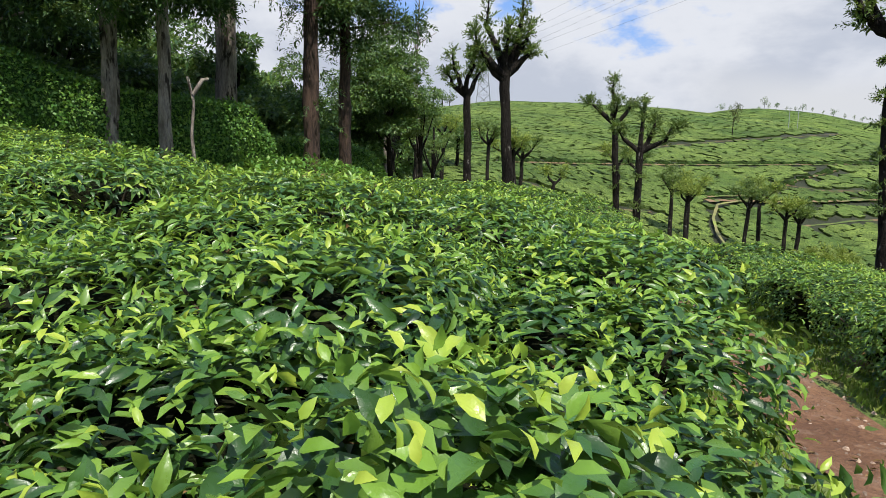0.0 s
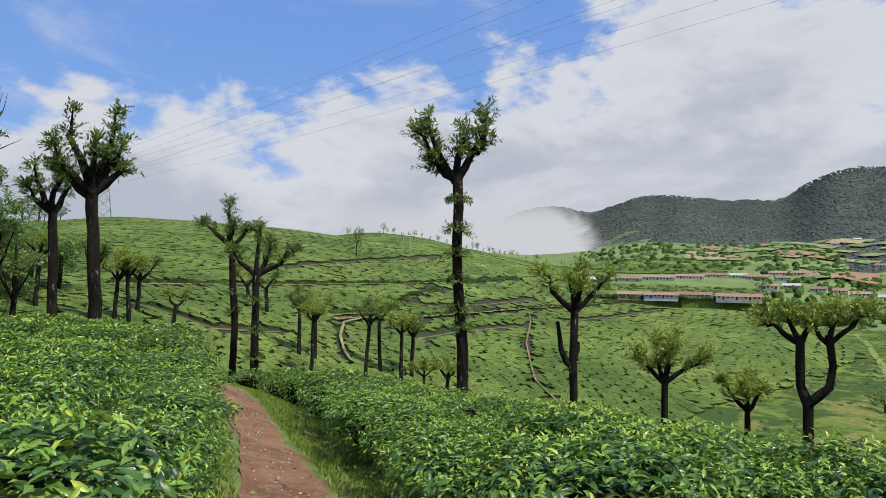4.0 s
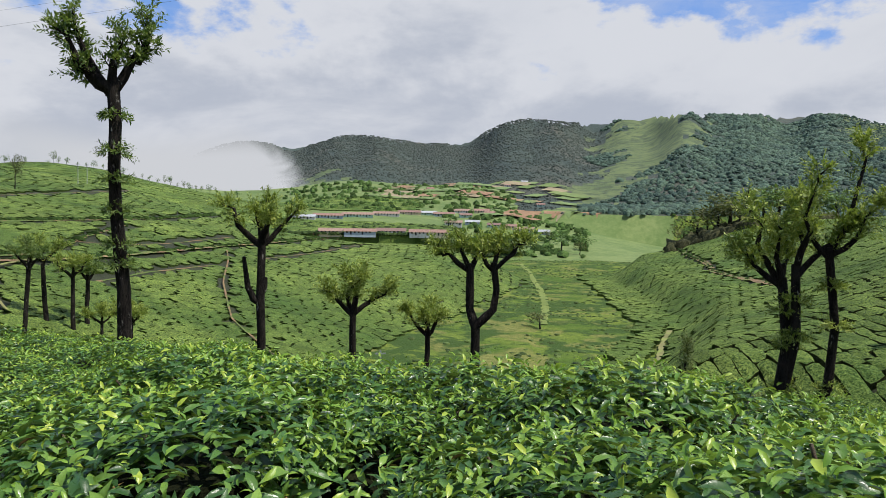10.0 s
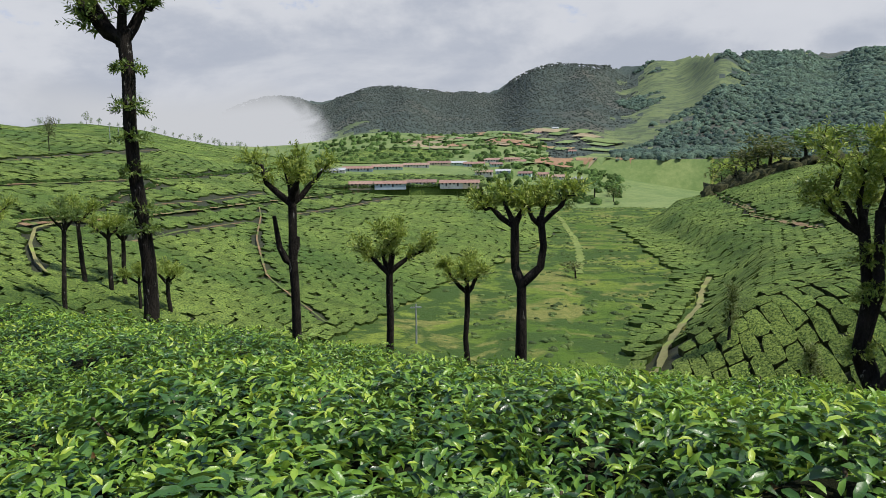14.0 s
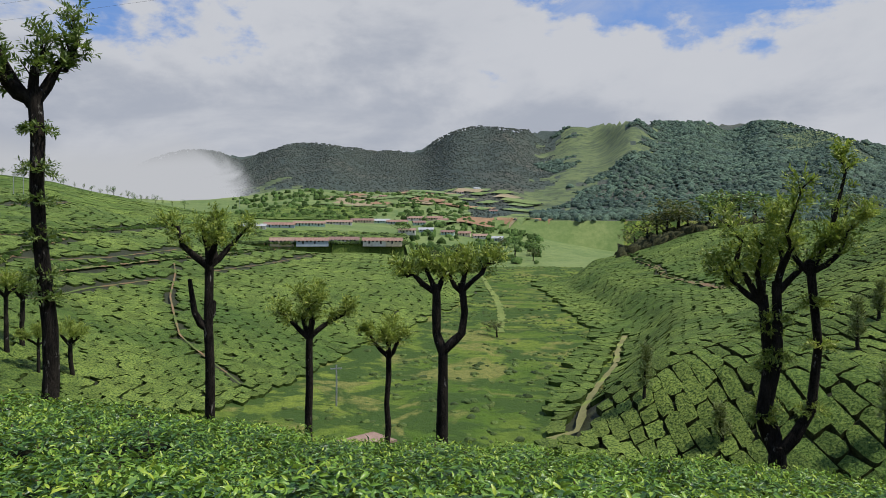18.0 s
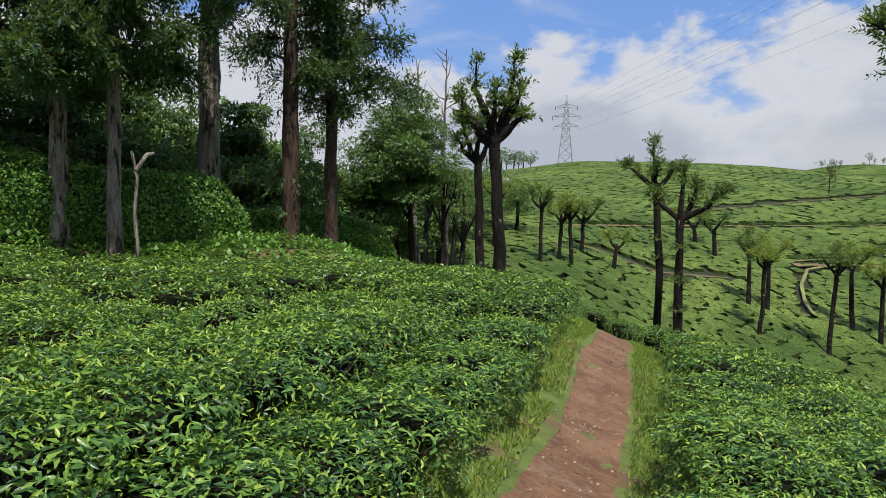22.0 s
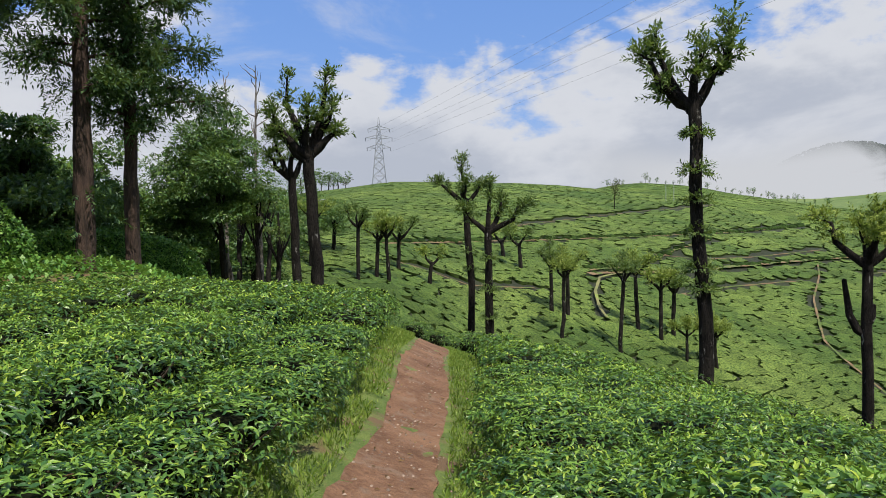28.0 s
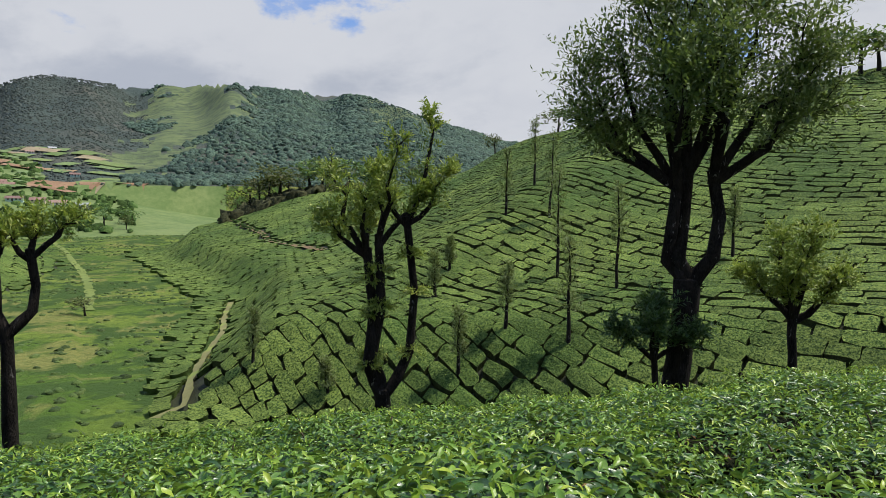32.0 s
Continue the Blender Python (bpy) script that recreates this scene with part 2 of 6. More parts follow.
THIN_LEAF = foliage("thin_leaf", (0.06, 0.085, 0.03), (0.11, 0.14, 0.045), (0.20, 0.23, 0.08), rough=0.6, clear=0.3)
DUSK_LEAF = foliage("dusk_leaf", (0.040, 0.046, 0.026), (0.078, 0.086, 0.042), (0.15, 0.15, 0.065), rough=0.7, clear=0.2, spec=0.2)
# Distance haze is put into this forest colour as a bluish cast.
FOREST = surface("forest_floor_hazed", (0.034, 0.052, 0.044), (0.056, 0.078, 0.060), 0.012, 0.16, rough=0.95, bump=1.0, depth=3.0, spots=((0.075, 0.080, 0.060), 0.006, 0.50, 0.66))
SCRUB = surface("scrub", (0.078, 0.112, 0.042), (0.135, 0.170, 0.062), 0.03, 0.4, rough=0.9, bump=0.8, depth=1.0, spots=((0.055, 0.080, 0.038), 0.07, 0.47, 0.58))
FARM = surface("farm_plot", (0.085, 0.140, 0.035), (0.165, 0.215, 0.070), 0.03, 0.3, rough=0.9, bump=0.6, depth=0.3)
FARM_SOIL = surface("farm_soil", (0.20, 0.12, 0.065), (0.30, 0.19, 0.11), 0.05, 0.5, rough=0.95, bump=0.6, depth=0.2)

# ---- lie of the land: the knoll, the hollow with its meadow, two tea hills and the range behind ----
def curve(x, knots):
    """A smooth line through (x, y) knots in rising x, level past its ends."""
    xs, ys = np.array(knots, float).T
    slope = np.gradient(ys, xs)
    x = np.clip(x, xs[0], xs[-1])
    i = np.clip(np.searchsorted(xs, x) - 1, 0, len(xs) - 2)
    h = xs[i + 1] - xs[i]
    t = (x - xs[i]) / h
    a, b = slope[i] * h, slope[i + 1] * h
    return ys[i] * (1 + 2 * t) * (1 - t) ** 2 + a * t * (1 - t) ** 2 + ys[i + 1] * t * t * (3 - 2 * t) + b * t * t * (t - 1)


def tan_of(deg):
    return np.tan(np.radians(deg))


def wave(x, y, size, seed=0.0):
    """A cheap smooth waviness of about -1 to 1 over that many metres."""
    a, b = x / size * 2.1 + seed, y / size * 2.1 - seed * 1.7
    return (np.sin(a + 1.3 * np.sin(b * 0.7 + seed)) + np.sin(b * 1.1 + 1.7 * np.sin(a * 0.6)) + np.sin((a + b) * 0.73 + seed * 2.0)) / 3.0


def soft_max(a, b, k):
    h = np.clip(0.5 + 0.5 * (a - b) / k, 0, 1)
    return b + (a - b) * h + k * h * (1 - h)


KNOLL_EDGE = [(-180, -4.3), (-130, -4.0), (-100, -8.0), (-80, -12.0), (-58, -15.5), (-44, -16.9), (-30, -17.8), (-14, -17.6), (0, -15.9), (8, -13.8), (16, -12.3), (25, -10.3), (34, -8.3), (40, -6.0), (48, -4.2), (60, -3.4), (72, -3.2), (81, -2.5), (88, -0.5), (95, 0.9), (105, 1.4), (120, -1.0), (135, -4.0), (180, -4.3)]
KNOLL_REACH = [(-180, 20), (-130, 14), (-100, 9), (-80, 8), (-58, 6.2), (-44, 6.0), (-30, 6.4), (-14, 6.5), (0, 7), (8, 8), (16, 10), (25, 12.5), (34, 15.5), (48, 18), (60, 20), (85, 20), (180, 20)]
TEA_HIGH = 0.75


def knoll(az, r):
    edge, reach = tan_of(curve(az, KNOLL_EDGE)), curve(az, KNOLL_REACH)
    p, q = edge + 1.5 / reach, -0.75 / reach ** 2
    bend = 1.9 * reach
    rr = np.minimum(r, bend)
    slope = np.maximum(p + 2 * q * bend, -0.62)
    step = lambda t: np.clip(t, 0, 1) ** 2 * (3 - 2 * np.clip(t, 0, 1))
    rise = 0.95 * step((r - 14.6) / 2.2) * step((az - 51) / 9) * step((140 - az) / 30)
    return -1.55 + p * rr + q * rr * rr + slope * (r - rr) + rise


HILL_FOOT = [(-19, 190), (-17.7, 165), (-14, 122), (-10, 100), (-5, 78), (0, 62), (10, 55), (20, 48), (35, 38), (50, 32), (70, 34), (90, 40)]
HILL_FOOT_Z = [(-19, -15.9), (0, -15.5), (10, -14.0), (20, -11.8), (30, -8.8), (40, -5.5), (50, -3.6), (70, -2.5), (90, -2.5)]
HILL_TOP = [(-19, 192), (-14, 188), (-8, 192), (0, 195), (7, 204), (12, 218), (21, 245), (30, 262), (40, 268), (60, 270), (90, 260)]
HILL_TOP_EL = [(-19, -5.2), (-17.7, -4.7), (-14, -2.9), (-11, -2.3), (-4, -1.9), (0, -1.5), (3.5, -0.8), (7, 0.1), (12, 1.5), (16, 2.5), (21, 3.2), (26, 3.75), (32, 4.05), (40, 4.05), (45, 3.4), (60, 2.0), (90, 1.0)]


def hill(az, r):
    foot, top = curve(az, HILL_FOOT), curve(az, HILL_TOP)
    low, high = curve(az, HILL_FOOT_Z), top * tan_of(curve(az, HILL_TOP_EL))
    t = np.clip((r - foot) / (top - foot), 0, 1)
    z = low + (high - low) * (0.55 * t + 0.45 * np.sin(t * math.pi / 2))
    z = z - np.maximum(r - top, 0) * 0.16
    return np.where((az > -19) & (az < 115), z, -40.0)


BANK_X = [(-80, 55), (-40, 48), (0, 41), (20, 36), (35, 29), (47, 23), (62, 33), (91, 52), (125, 64), (167, 78), (215, 97), (300, 135)]
BANK_Z = [(-80, -6), (-20, -9), (8, -12.5), (30, -15), (50, -15.9), (300, -15.0)]
BANK_EL = [(-120, 9.0), (-90, 9.5), (-80, 9.0), (-72, 7.2), (-64, 6.1), (-57, 5.2), (-54.5, 4.6), (-52, 3.6), (-49, 1.9), (-46, 1.0), (-40, 0.4), (-36, 0.05), (-32, -0.2), (-30, -0.4), (-28.5, -1.4), (-26.5, -3.4), (-24, -4.9)]
BANK_FAR = [(-120, 130), (-80, 130), (-57, 180), (-47, 220), (-36, 235), (-24, 225)]


def bank(x, y, az, r):
    side = x - curve(y, BANK_X)
    z = curve(y, BANK_Z) + 0.37 * side + 2.2 * np.exp(-((side - 8) / 9) ** 2) * np.clip(side / 8, 0, 1)
    cap, far = r * tan_of(curve(az, BANK_EL)), curve(az, BANK_FAR)
    z = -soft_max(-z, -cap, 1.5)
    z = z - np.maximum(r - far, 0) * 0.22
    return np.where((az < -20) & (side > -6), z, -40.0)


RANGE_EL = [(-130, 3), (-90, 3), (-70, 3.2), (-60, 3.8), (-54, 4.3), (-52, 4.8), (-47, 6.1), (-43.5, 7.4), (-41.4, 8.0), (-37, 8.25), (-33, 8.5), (-28.8, 8.8), (-26, 8.45), (-23.2, 8.15), (-20.5, 8.35), (-17.6, 8.55), (-15.3, 7.9), (-13.1, 6.75), (-9.5, 6.55), (-6.9, 6.75), (-4.2, 7.0), (-2.4, 6.85), (-0.5, 6.2), (1.1, 5.8), (3.4, 6.1), (5.5, 6.1), (8, 5.3), (11, 3.6), (15, 2.0), (20, 1.2), (32, 0.8), (60, 0.5), (90, 0.5)]


def mountains(az, r, x, y):
    el = curve(az, RANGE_EL)
    fold = 1.0 + 0.13 * np.sin(az * 0.47 + 0.6) + 0.06 * np.sin(az * 1.3)
    top = 1320.0 * fold
    # towards the tea hill the foot of the range draws back
    back = np.clip((az - 1) / 5, 0, 1)
    foot = 430 + 260 * back
    t = np.clip((r - foot) / (top - foot), 0, 1)
    spur = wave(x, y, 330, 2.0) * 26 * t * (1 - t) * 2.2
    z = 6 + (top * tan_of(el) - 6) * (0.62 * t + 0.38 * t * t) + spur
    return z - np.maximum(r - top, 0) * 0.12 - 30 * back * (1 - t) ** 4


SPUR_EL = [(-12, 0.3), (-5, 0.7), (0, 0.8), (5, 1.35), (8, 1.85), (12, 2.6), (15, 3.25), (17.5, 3.55), (20.8, 3.55), (24, 2.9), (30, 1.6), (45, 0.0)]


def far_spur(az, r):
    top = 430.0
    t = np.clip((r - 290) / (top - 290), 0, 1)
    z = -6 + (top * tan_of(curve(az, SPUR_EL)) + 6) * np.sin(t * math.pi / 2)
    return np.where((az > -12) & (az < 45) & (r > 288), z - np.maximum(r - top, 0) * 0.25, -40.0)


VILLAGE_EL = [(-60, -2.0), (-30, -1.6), (-22, 0.2), (-16, 1.6), (-8, 1.75), (-3, 1.9), (2, 1.3), (6, 1.05), (10, 1.1), (14, 0.6), (20, -1.0)]


def village_slope(az, r):
    """Tea and plots that climb from the pond past the row houses."""
    t = np.clip((r - 285) / (470 - 285), 0, 1.6)
    z = -14.5 + (470 * tan_of(curve(az, VILLAGE_EL)) + 14.5) * t
    return np.where((az < 24) & (r > 284), z, -40.0)


TRACK = np.array([(2.2, -6.5), (0.9, -4.2), (0.05, -2.4), (-0.68, -0.6), (-1.46, 0.86), (-2.42, 2.32), (-3.36, 3.90), (-5.18, 6.66), (-7.05, 9.3), (-8.45, 11.4), (-9.6, 13.0), (-11.2, 14.8), (-12.7, 16.7), (-14.6, 20.6)])


def track_side(x, y):
    """Signed distance from the footpath (positive to the valley side) and the length along it."""
    x, y = np.asarray(x, float), np.asarray(y, float)
    best, side, along, run = np.full(x.shape, 1e9), np.zeros(x.shape), np.zeros(x.shape), 0.0
    for (ax, ay), (bx, by) in zip(TRACK[:-1], TRACK[1:]):
        dx, dy = bx - ax, by - ay
        size = math.hypot(dx, dy)
        t = np.clip(((x - ax) * dx + (y - ay) * dy) / size ** 2, 0, 1)
        d = np.hypot(x - ax - t * dx, y - ay - t * dy)
        s = np.sign((x - ax) * dy - (y - ay) * dx)
        near = d < best
        best, side, along = np.where(near, d, best), np.where(near, s, side), np.where(near, run + t * size, along)
        run += size
    return best * np.where(side == 0, 1, side), along


def land(x, y, kinds=False):
    x, y = np.asarray(x, float), np.asarray(y, float)
    az, r = np.degrees(np.arctan2(-x, y)), np.hypot(x, y)
    layers = [knoll(az, r), -16.0 + wave(x, y, 40) * 0.35 + np.maximum(r - 200, 0) * 0.012, hill(az, r), bank(x, y, az, r), village_slope(az, r), far_spur(az, r), mountains(az, r, x, y)]
    z = layers[1]
    for n, other in enumerate(layers):
        if n > 1:
            z = soft_max(z, np.where((r > 24) & ((n < 6) | (r > 430)), other, -60.0), 1.2 if n < 4 else 2.5)
    z = np.where(r < 14, layers[0], soft_max(z, layers[0], 0.8))
    z = z + np.where(r > 30, wave(x, y, 9, 1.0) * 0.22, 0.0)
    near = r < 24
    if near.any():
        # the footpath is worn into the slope
        side, along_it = track_side(x[near], y[near])
        t = np.clip((1.45 - np.abs(side)) / 0.6, 0, 1)
        z[near] -= t * t * (3 - 2 * t) * np.interp(along_it, [6, 9, 14, 18, 23, 26], [0, 0.21, 0.17, -0.12, -0.22, 0])
    if kinds:
        stack = [layers[0]] + [np.where((r > 24) & ((n < 6) | (r > 430)), layers[n], -60.0 - n) for n in range(1, 7)]
        return z, np.argmax(np.array(stack), 0)
    return z


def ground_at(x, y):
    return float(land(np.array([x]), np.array([y]))[0])


def spot(az, r, lift=0.0):
    """A place on the ground at a heading and distance from the middle of the walk."""
    x, y = -math.sin(radians(az)) * r, math.cos(radians(az)) * r
    return Vector((x, y, ground_at(x, y) + lift))


def far_spot(az, el, start=26.0):
    """Where the land past the knoll first rises to that angle above level, seen from the walk."""
    r = np.geomspace(start, 1500, 1500)
    x, y = -math.sin(radians(az)) * r, math.cos(radians(az)) * r
    up = np.degrees(np.arctan2(land(x, y), r))
    hit = np.nonzero(up >= el)[0]
    i = hit[0] if len(hit) else int(np.argmax(up))
    return float(r[i])


def slope_line(knots, start=40.0, step=0.5):
    """A line over the far slopes through (heading, height angle) knots."""
    run = np.concatenate([[0], np.cumsum(np.hypot(*np.diff(np.array(knots), axis=0).T))])
    s = np.arange(0, run[-1] + step * 0.5, step)
    azs, els = np.interp(s, run, [k[0] for k in knots]), np.interp(s, run, [k[1] for k in knots])
    places = [(a, far_spot(a, e, start)) for a, e in zip(azs, els)]
    return np.array([(-math.sin(radians(a)) * r, math.cos(radians(a)) * r) for a, r in places])


# contour lanes and footpaths that cut through the tea
TERRACE_LINES = [slope_line(k, 60) for k in (
    [(40.0, -1.0), (31.4, -0.9), (25.8, -0.8), (16.4, -0.5), (11.8, -0.3), (8.8, 0.0), (4.9, 0.3)],
    [(31.5, 0.2), (26.7, 0.7), (21.1, 1.3), (13.3, 1.9)],
    [(23.1, -3.3), (20.1, -3.1), (18.2, -2.6), (16.4, -1.7), (13.7, -0.8)],
    [(17.9, -2.0), (14.4, -2.4), (10.7, -2.2), (5.8, -1.6)],
    [(23.1, -3.75), (20.5, -3.65), (16.4, -3.5), (14.3, -3.3), (9.2, -2.75), (6.5, -2.45), (2.7, -2.1), (-2.7, -1.45)],
    [(16.0, -5.2), (14.7, -5.0), (12.4, -4.5), (7.1, -3.9)],
    [(3.4, -3.4), (-0.5, -2.9), (-4.5, -2.1)],
    [(38.7, -3.9), (34.0, -4.5), (27.0, -4.8)])]
STEEP_LINE = slope_line([(6.4, -2.9), (6.3, -3.7), (6.7, -5.5), (6.3, -7.5), (6.0, -8.6), (4.9, -9.7), (3.5, -10.9), (1.3, -12.8)], 40, 0.25)
CURL_LINE = slope_line([(20.0, -3.6), (22.2, -4.1), (22.6, -5.3), (22.3, -6.6), (21.6, -7.6)], 30, 0.25)
BANK_LANE = slope_line([(-23.9, -17.3), (-25.2, -16.9), (-26.3, -16.5), (-26.8, -14.6), (-27.9, -12.8), (-29.3, -11.0), (-29.5, -9.6), (-30.0, -8.6)], 30, 0.25)
BANK_TERRACE = slope_line([(-29.5, -1.5), (-30.9, -2.4), (-32.5, -3.1), (-32.9, -3.7), (-35.2, -4.2), (-37.5, -4.6)], 60, 0.25)


def gap_to(x, y, lines):
    """Distance to the nearest of some lines."""
    best = np.full(len(x), 1e9)
    for line in lines:
        run = np.concatenate([[0], np.cumsum(np.hypot(*np.diff(line, axis=0).T))])
        s = np.arange(0, run[-1], 0.8)
        px, py = np.interp(s, run, line[:, 0]), np.interp(s, run, line[:, 1])
        for at in range(0, len(px), 200):
            best = np.minimum(best, np.min(np.hypot(x[:, None] - px[at:at + 200], y[:, None] - py[at:at + 200]), 1))
    return best


# ---- building blocks ----
class Geo:
    """Collects vertices and faces for one mesh."""

    def __init__(self):
        self.v, self.f, self.m, self.n = [], [], [], 0

    def add(self, verts, faces, slot=0):
        verts = np.asarray(verts, float).reshape(-1, 3)
        faces = np.asarray(faces, int)
        self.v.append(verts)
        self.f.append(faces + self.n)
        self.m.append(np.full(len(faces), slot))
        self.n += len(verts)

    def many(self, forms, faces, slot=0):
        """Forms: (count, points, 3), all with the same faces."""
        count, points = forms.shape[:2]
        if count:
            faces = np.asarray(faces, int)
            self.add(forms.reshape(-1, 3), (faces[None] + (np.arange(count) * points)[:, None, None]).reshape(-1, faces.shape[1]), slot)

    def mesh(self, name, *mats, smooth=True):
        me = bpy.data.meshes.new(name)
        if self.n:
            sizes = np.concatenate([np.full(len(f), f.shape[1]) for f in self.f])
            loops = np.concatenate([f.ravel() for f in self.f])
            me.vertices.add(self.n)
            me.vertices.foreach_set("co", np.concatenate(self.v).ravel())
            me.loops.add(len(loops))
            me.loops.foreach_set("vertex_index", loops)
            me.polygons.add(len(sizes))
            me.polygons.foreach_set("loop_start", np.cumsum(sizes) - sizes)
            me.polygons.foreach_set("material_index", np.concatenate(self.m))
            me.polygons.foreach_set("use_smooth", np.full(len(sizes), smooth))
        for m in mats:
            me.materials.append(m)
        me.update(calc_edges=True)
        me.validate()
        return me


def piece(name, geo, mats, parent=None, label="", smooth=True):
    """One mesh object, under its thing or part if one is given."""
    ob = new(name, geo if isinstance(geo, bpy.types.Mesh) else geo.mesh(name, *(mats if isinstance(mats, (list, tuple)) else [mats]), smooth=smooth))
    if parent:
        ob.parent = parent
    return tagged(ob, label)


def thing(name, at, label, category, group="", kind="", turn=0.0):
    ob = new(name)
    ob.empty_display_size = 0.2
    ob.matrix_basis = Matrix.Translation(at) @ Matrix.Rotation(turn, 4, "Z")
    return tagged(ob, label, category, group, kind)


def unit(v):
    return v / np.maximum(np.linalg.norm(v, axis=-1, keepdims=True), 1e-9)


def tube(geo, path, radii, sides=7, slot=0, rough=0.0, rng=None, cap=True):
    """A tapered, slightly uneven limb along a path."""
    path, radii = np.asarray(path, float), np.asarray(radii, float)
    ways = unit(np.gradient(path, axis=0))
    ref = np.eye(3)[np.argmin(np.abs(ways).max(0))]
    a = unit(np.cross(ways, ref))
    b = np.cross(ways, a)
    turn = np.linspace(0, 2 * math.pi, sides, endpoint=False)
    rad = radii[:, None] * np.ones(sides)
    if rough and rng is not None:
        rad = rad * (1 + rng.normal(0, rough, rad.shape))
    ring = path[:, None] + rad[..., None] * (a[:, None] * np.cos(turn)[None, :, None] + b[:, None] * np.sin(turn)[None, :, None])
    count = len(path)
    faces = [(i * sides + j, i * sides + (j + 1) % sides, (i + 1) * sides + (j + 1) % sides, (i + 1) * sides + j) for i in range(count - 1) for j in range(sides)]
    geo.add(ring.reshape(-1, 3), faces, slot)
    if cap:
        tip = np.vstack([ring[-1], path[-1] + ways[-1] * radii[-1] * 0.4])
        geo.add(tip, [(j, (j + 1) % sides, sides) for j in range(sides)], slot)


def box(geo, lo, hi, slot=0, inset=0.0):
    (x0, y0, z0), (x1, y1, z1) = lo, hi
    i = inset
    geo.add([(x0, y0, z0), (x1, y0, z0), (x1, y1, z0), (x0, y1, z0), (x0 + i, y0 + i, z1), (x1 - i, y0 + i, z1), (x1 - i, y1 - i, z1), (x0 + i, y1 - i, z1)],
            [(0, 3, 2, 1), (4, 5, 6, 7), (0, 1, 5, 4), (1, 2, 6, 5), (2, 3, 7, 6), (3, 0, 4, 7)], slot)


LEAF_FINE = np.array([(0, 0, 0), (0.28, 0.18, 0.10), (0.3, 0, 0.02), (0.28, -0.18, 0.10), (0.64, 0.175, 0.05), (0.66, 0, -0.05), (0.64, -0.175, 0.05), (1, 0, -0.24)])
LEAF_TRIS = [(0, 2, 1), (0, 3, 2), (2, 5, 4), (2, 4, 1), (2, 3, 6), (2, 6, 5), (5, 7, 4), (5, 6, 7)]
LEAF_PLAIN = np.array([(0, 0, 0), (0.46, -0.2, 0.09), (1, 0, -0.12), (0.46, 0.2, 0.09)])
LEAF_FOLD = np.array([(0, 0, 0), (0.45, -0.2, 0.11), (0.48, 0, 0.0), (0.45, 0.2, 0.11), (1, 0, -0.14)])
LEAF_FOLD_TRIS = [(0, 1, 2), (0, 2, 3), (1, 4, 2), (2, 4, 3)]
LEAF_NARROW = np.array([(0, 0, 0), (0.45, -0.13, 0.03), (1, 0, -0.06), (0.45, 0.13, 0.03)])


def leaves(geo, at, ways, ups, sizes, form=LEAF_PLAIN, faces=((0, 1, 2, 3),), slot=0, wide=1.0):
    """Leaves of one form at many places, each along its own way."""
    at, x = np.asarray(at, float), unit(np.asarray(ways, float))
    y = unit(np.cross(ups, x))
    z = np.cross(x, y)
    sizes = np.broadcast_to(np.asarray(sizes, float), len(at))[:, None, None]
    form = form * np.array([1, wide, 1])
    geo.many(at[:, None] + sizes * (form[None, :, :1] * x[:, None] + form[None, :, 1:2] * y[:, None] + form[None, :, 2:] * z[:, None]), faces, slot)


def sprays(geo, at, ways, length, leaf, rng, count=12, slot=0, wide=1.0, spread=0.9, form=LEAF_NARROW):
    """Feathery twigs: leaflets on both sides of each of many short twigs."""
    at, ways = np.asarray(at, float), unit(np.asarray(ways, float))
    k = len(at)
    if not k:
        return
    length = np.broadcast_to(np.asarray(length, float), k)
    t = np.tile(np.linspace(0.12, 1.0, count), (k, 1))
    side = unit(np.cross(ways, rng.normal(0, 1, (k, 3))))
    flip = np.where(np.arange(count) % 2 == 0, 1.0, -1.0)[None, :, None]
    sag = -0.18 * (t ** 2)[..., None] * length[:, None, None] * np.array([0, 0, 1.0])
    base = at[:, None] + ways[:, None] * (t * length[:, None])[..., None] + sag
    out = ways[:, None] * 0.75 + side[:, None] * flip * spread + rng.normal(0, 0.25, (k, count, 3))
    ups = np.array([0, 0, 1.0]) + rng.normal(0, 0.45, (k, count, 3))
    size = leaf * rng.uniform(0.65, 1.25, (k, count)) * (1.1 - 0.35 * t)
    leaves(geo, base.reshape(-1, 3), out.reshape(-1, 3), ups.reshape(-1, 3), size.ravel(), form, slot=slot, wide=wide)


def ball_ways(rng, count, low=-1.0):
    z = rng.uniform(low, 1, count)
    a = rng.uniform(0, 2 * math.pi, count)
    s = np.sqrt(1 - z * z)
    return np.stack([s * np.cos(a), s * np.sin(a), z], -1)


# ---- the ground, one sheet to the horizon ----
def grass_spine(az, r):
    """The open grassy shoulders of the range."""
    t = (r - 430) / 870
    az = az + 1.1 * np.sin(r * 0.045 + az) + 0.7 * np.sin(r * 0.11 + az * 3.1)
    return (np.abs(az + 24.3 + 5.0 * t - 1.5 * np.sin(t * 9)) < 1.3 + 3.2 * t) | ((np.abs(az + 43.8) < 2.9 - 2.0 * np.abs(t - 0.8)) & (t > 0.62)) | ((np.abs(az + 0.6) < 1.3) & (np.abs(t - 0.28) < 0.10))


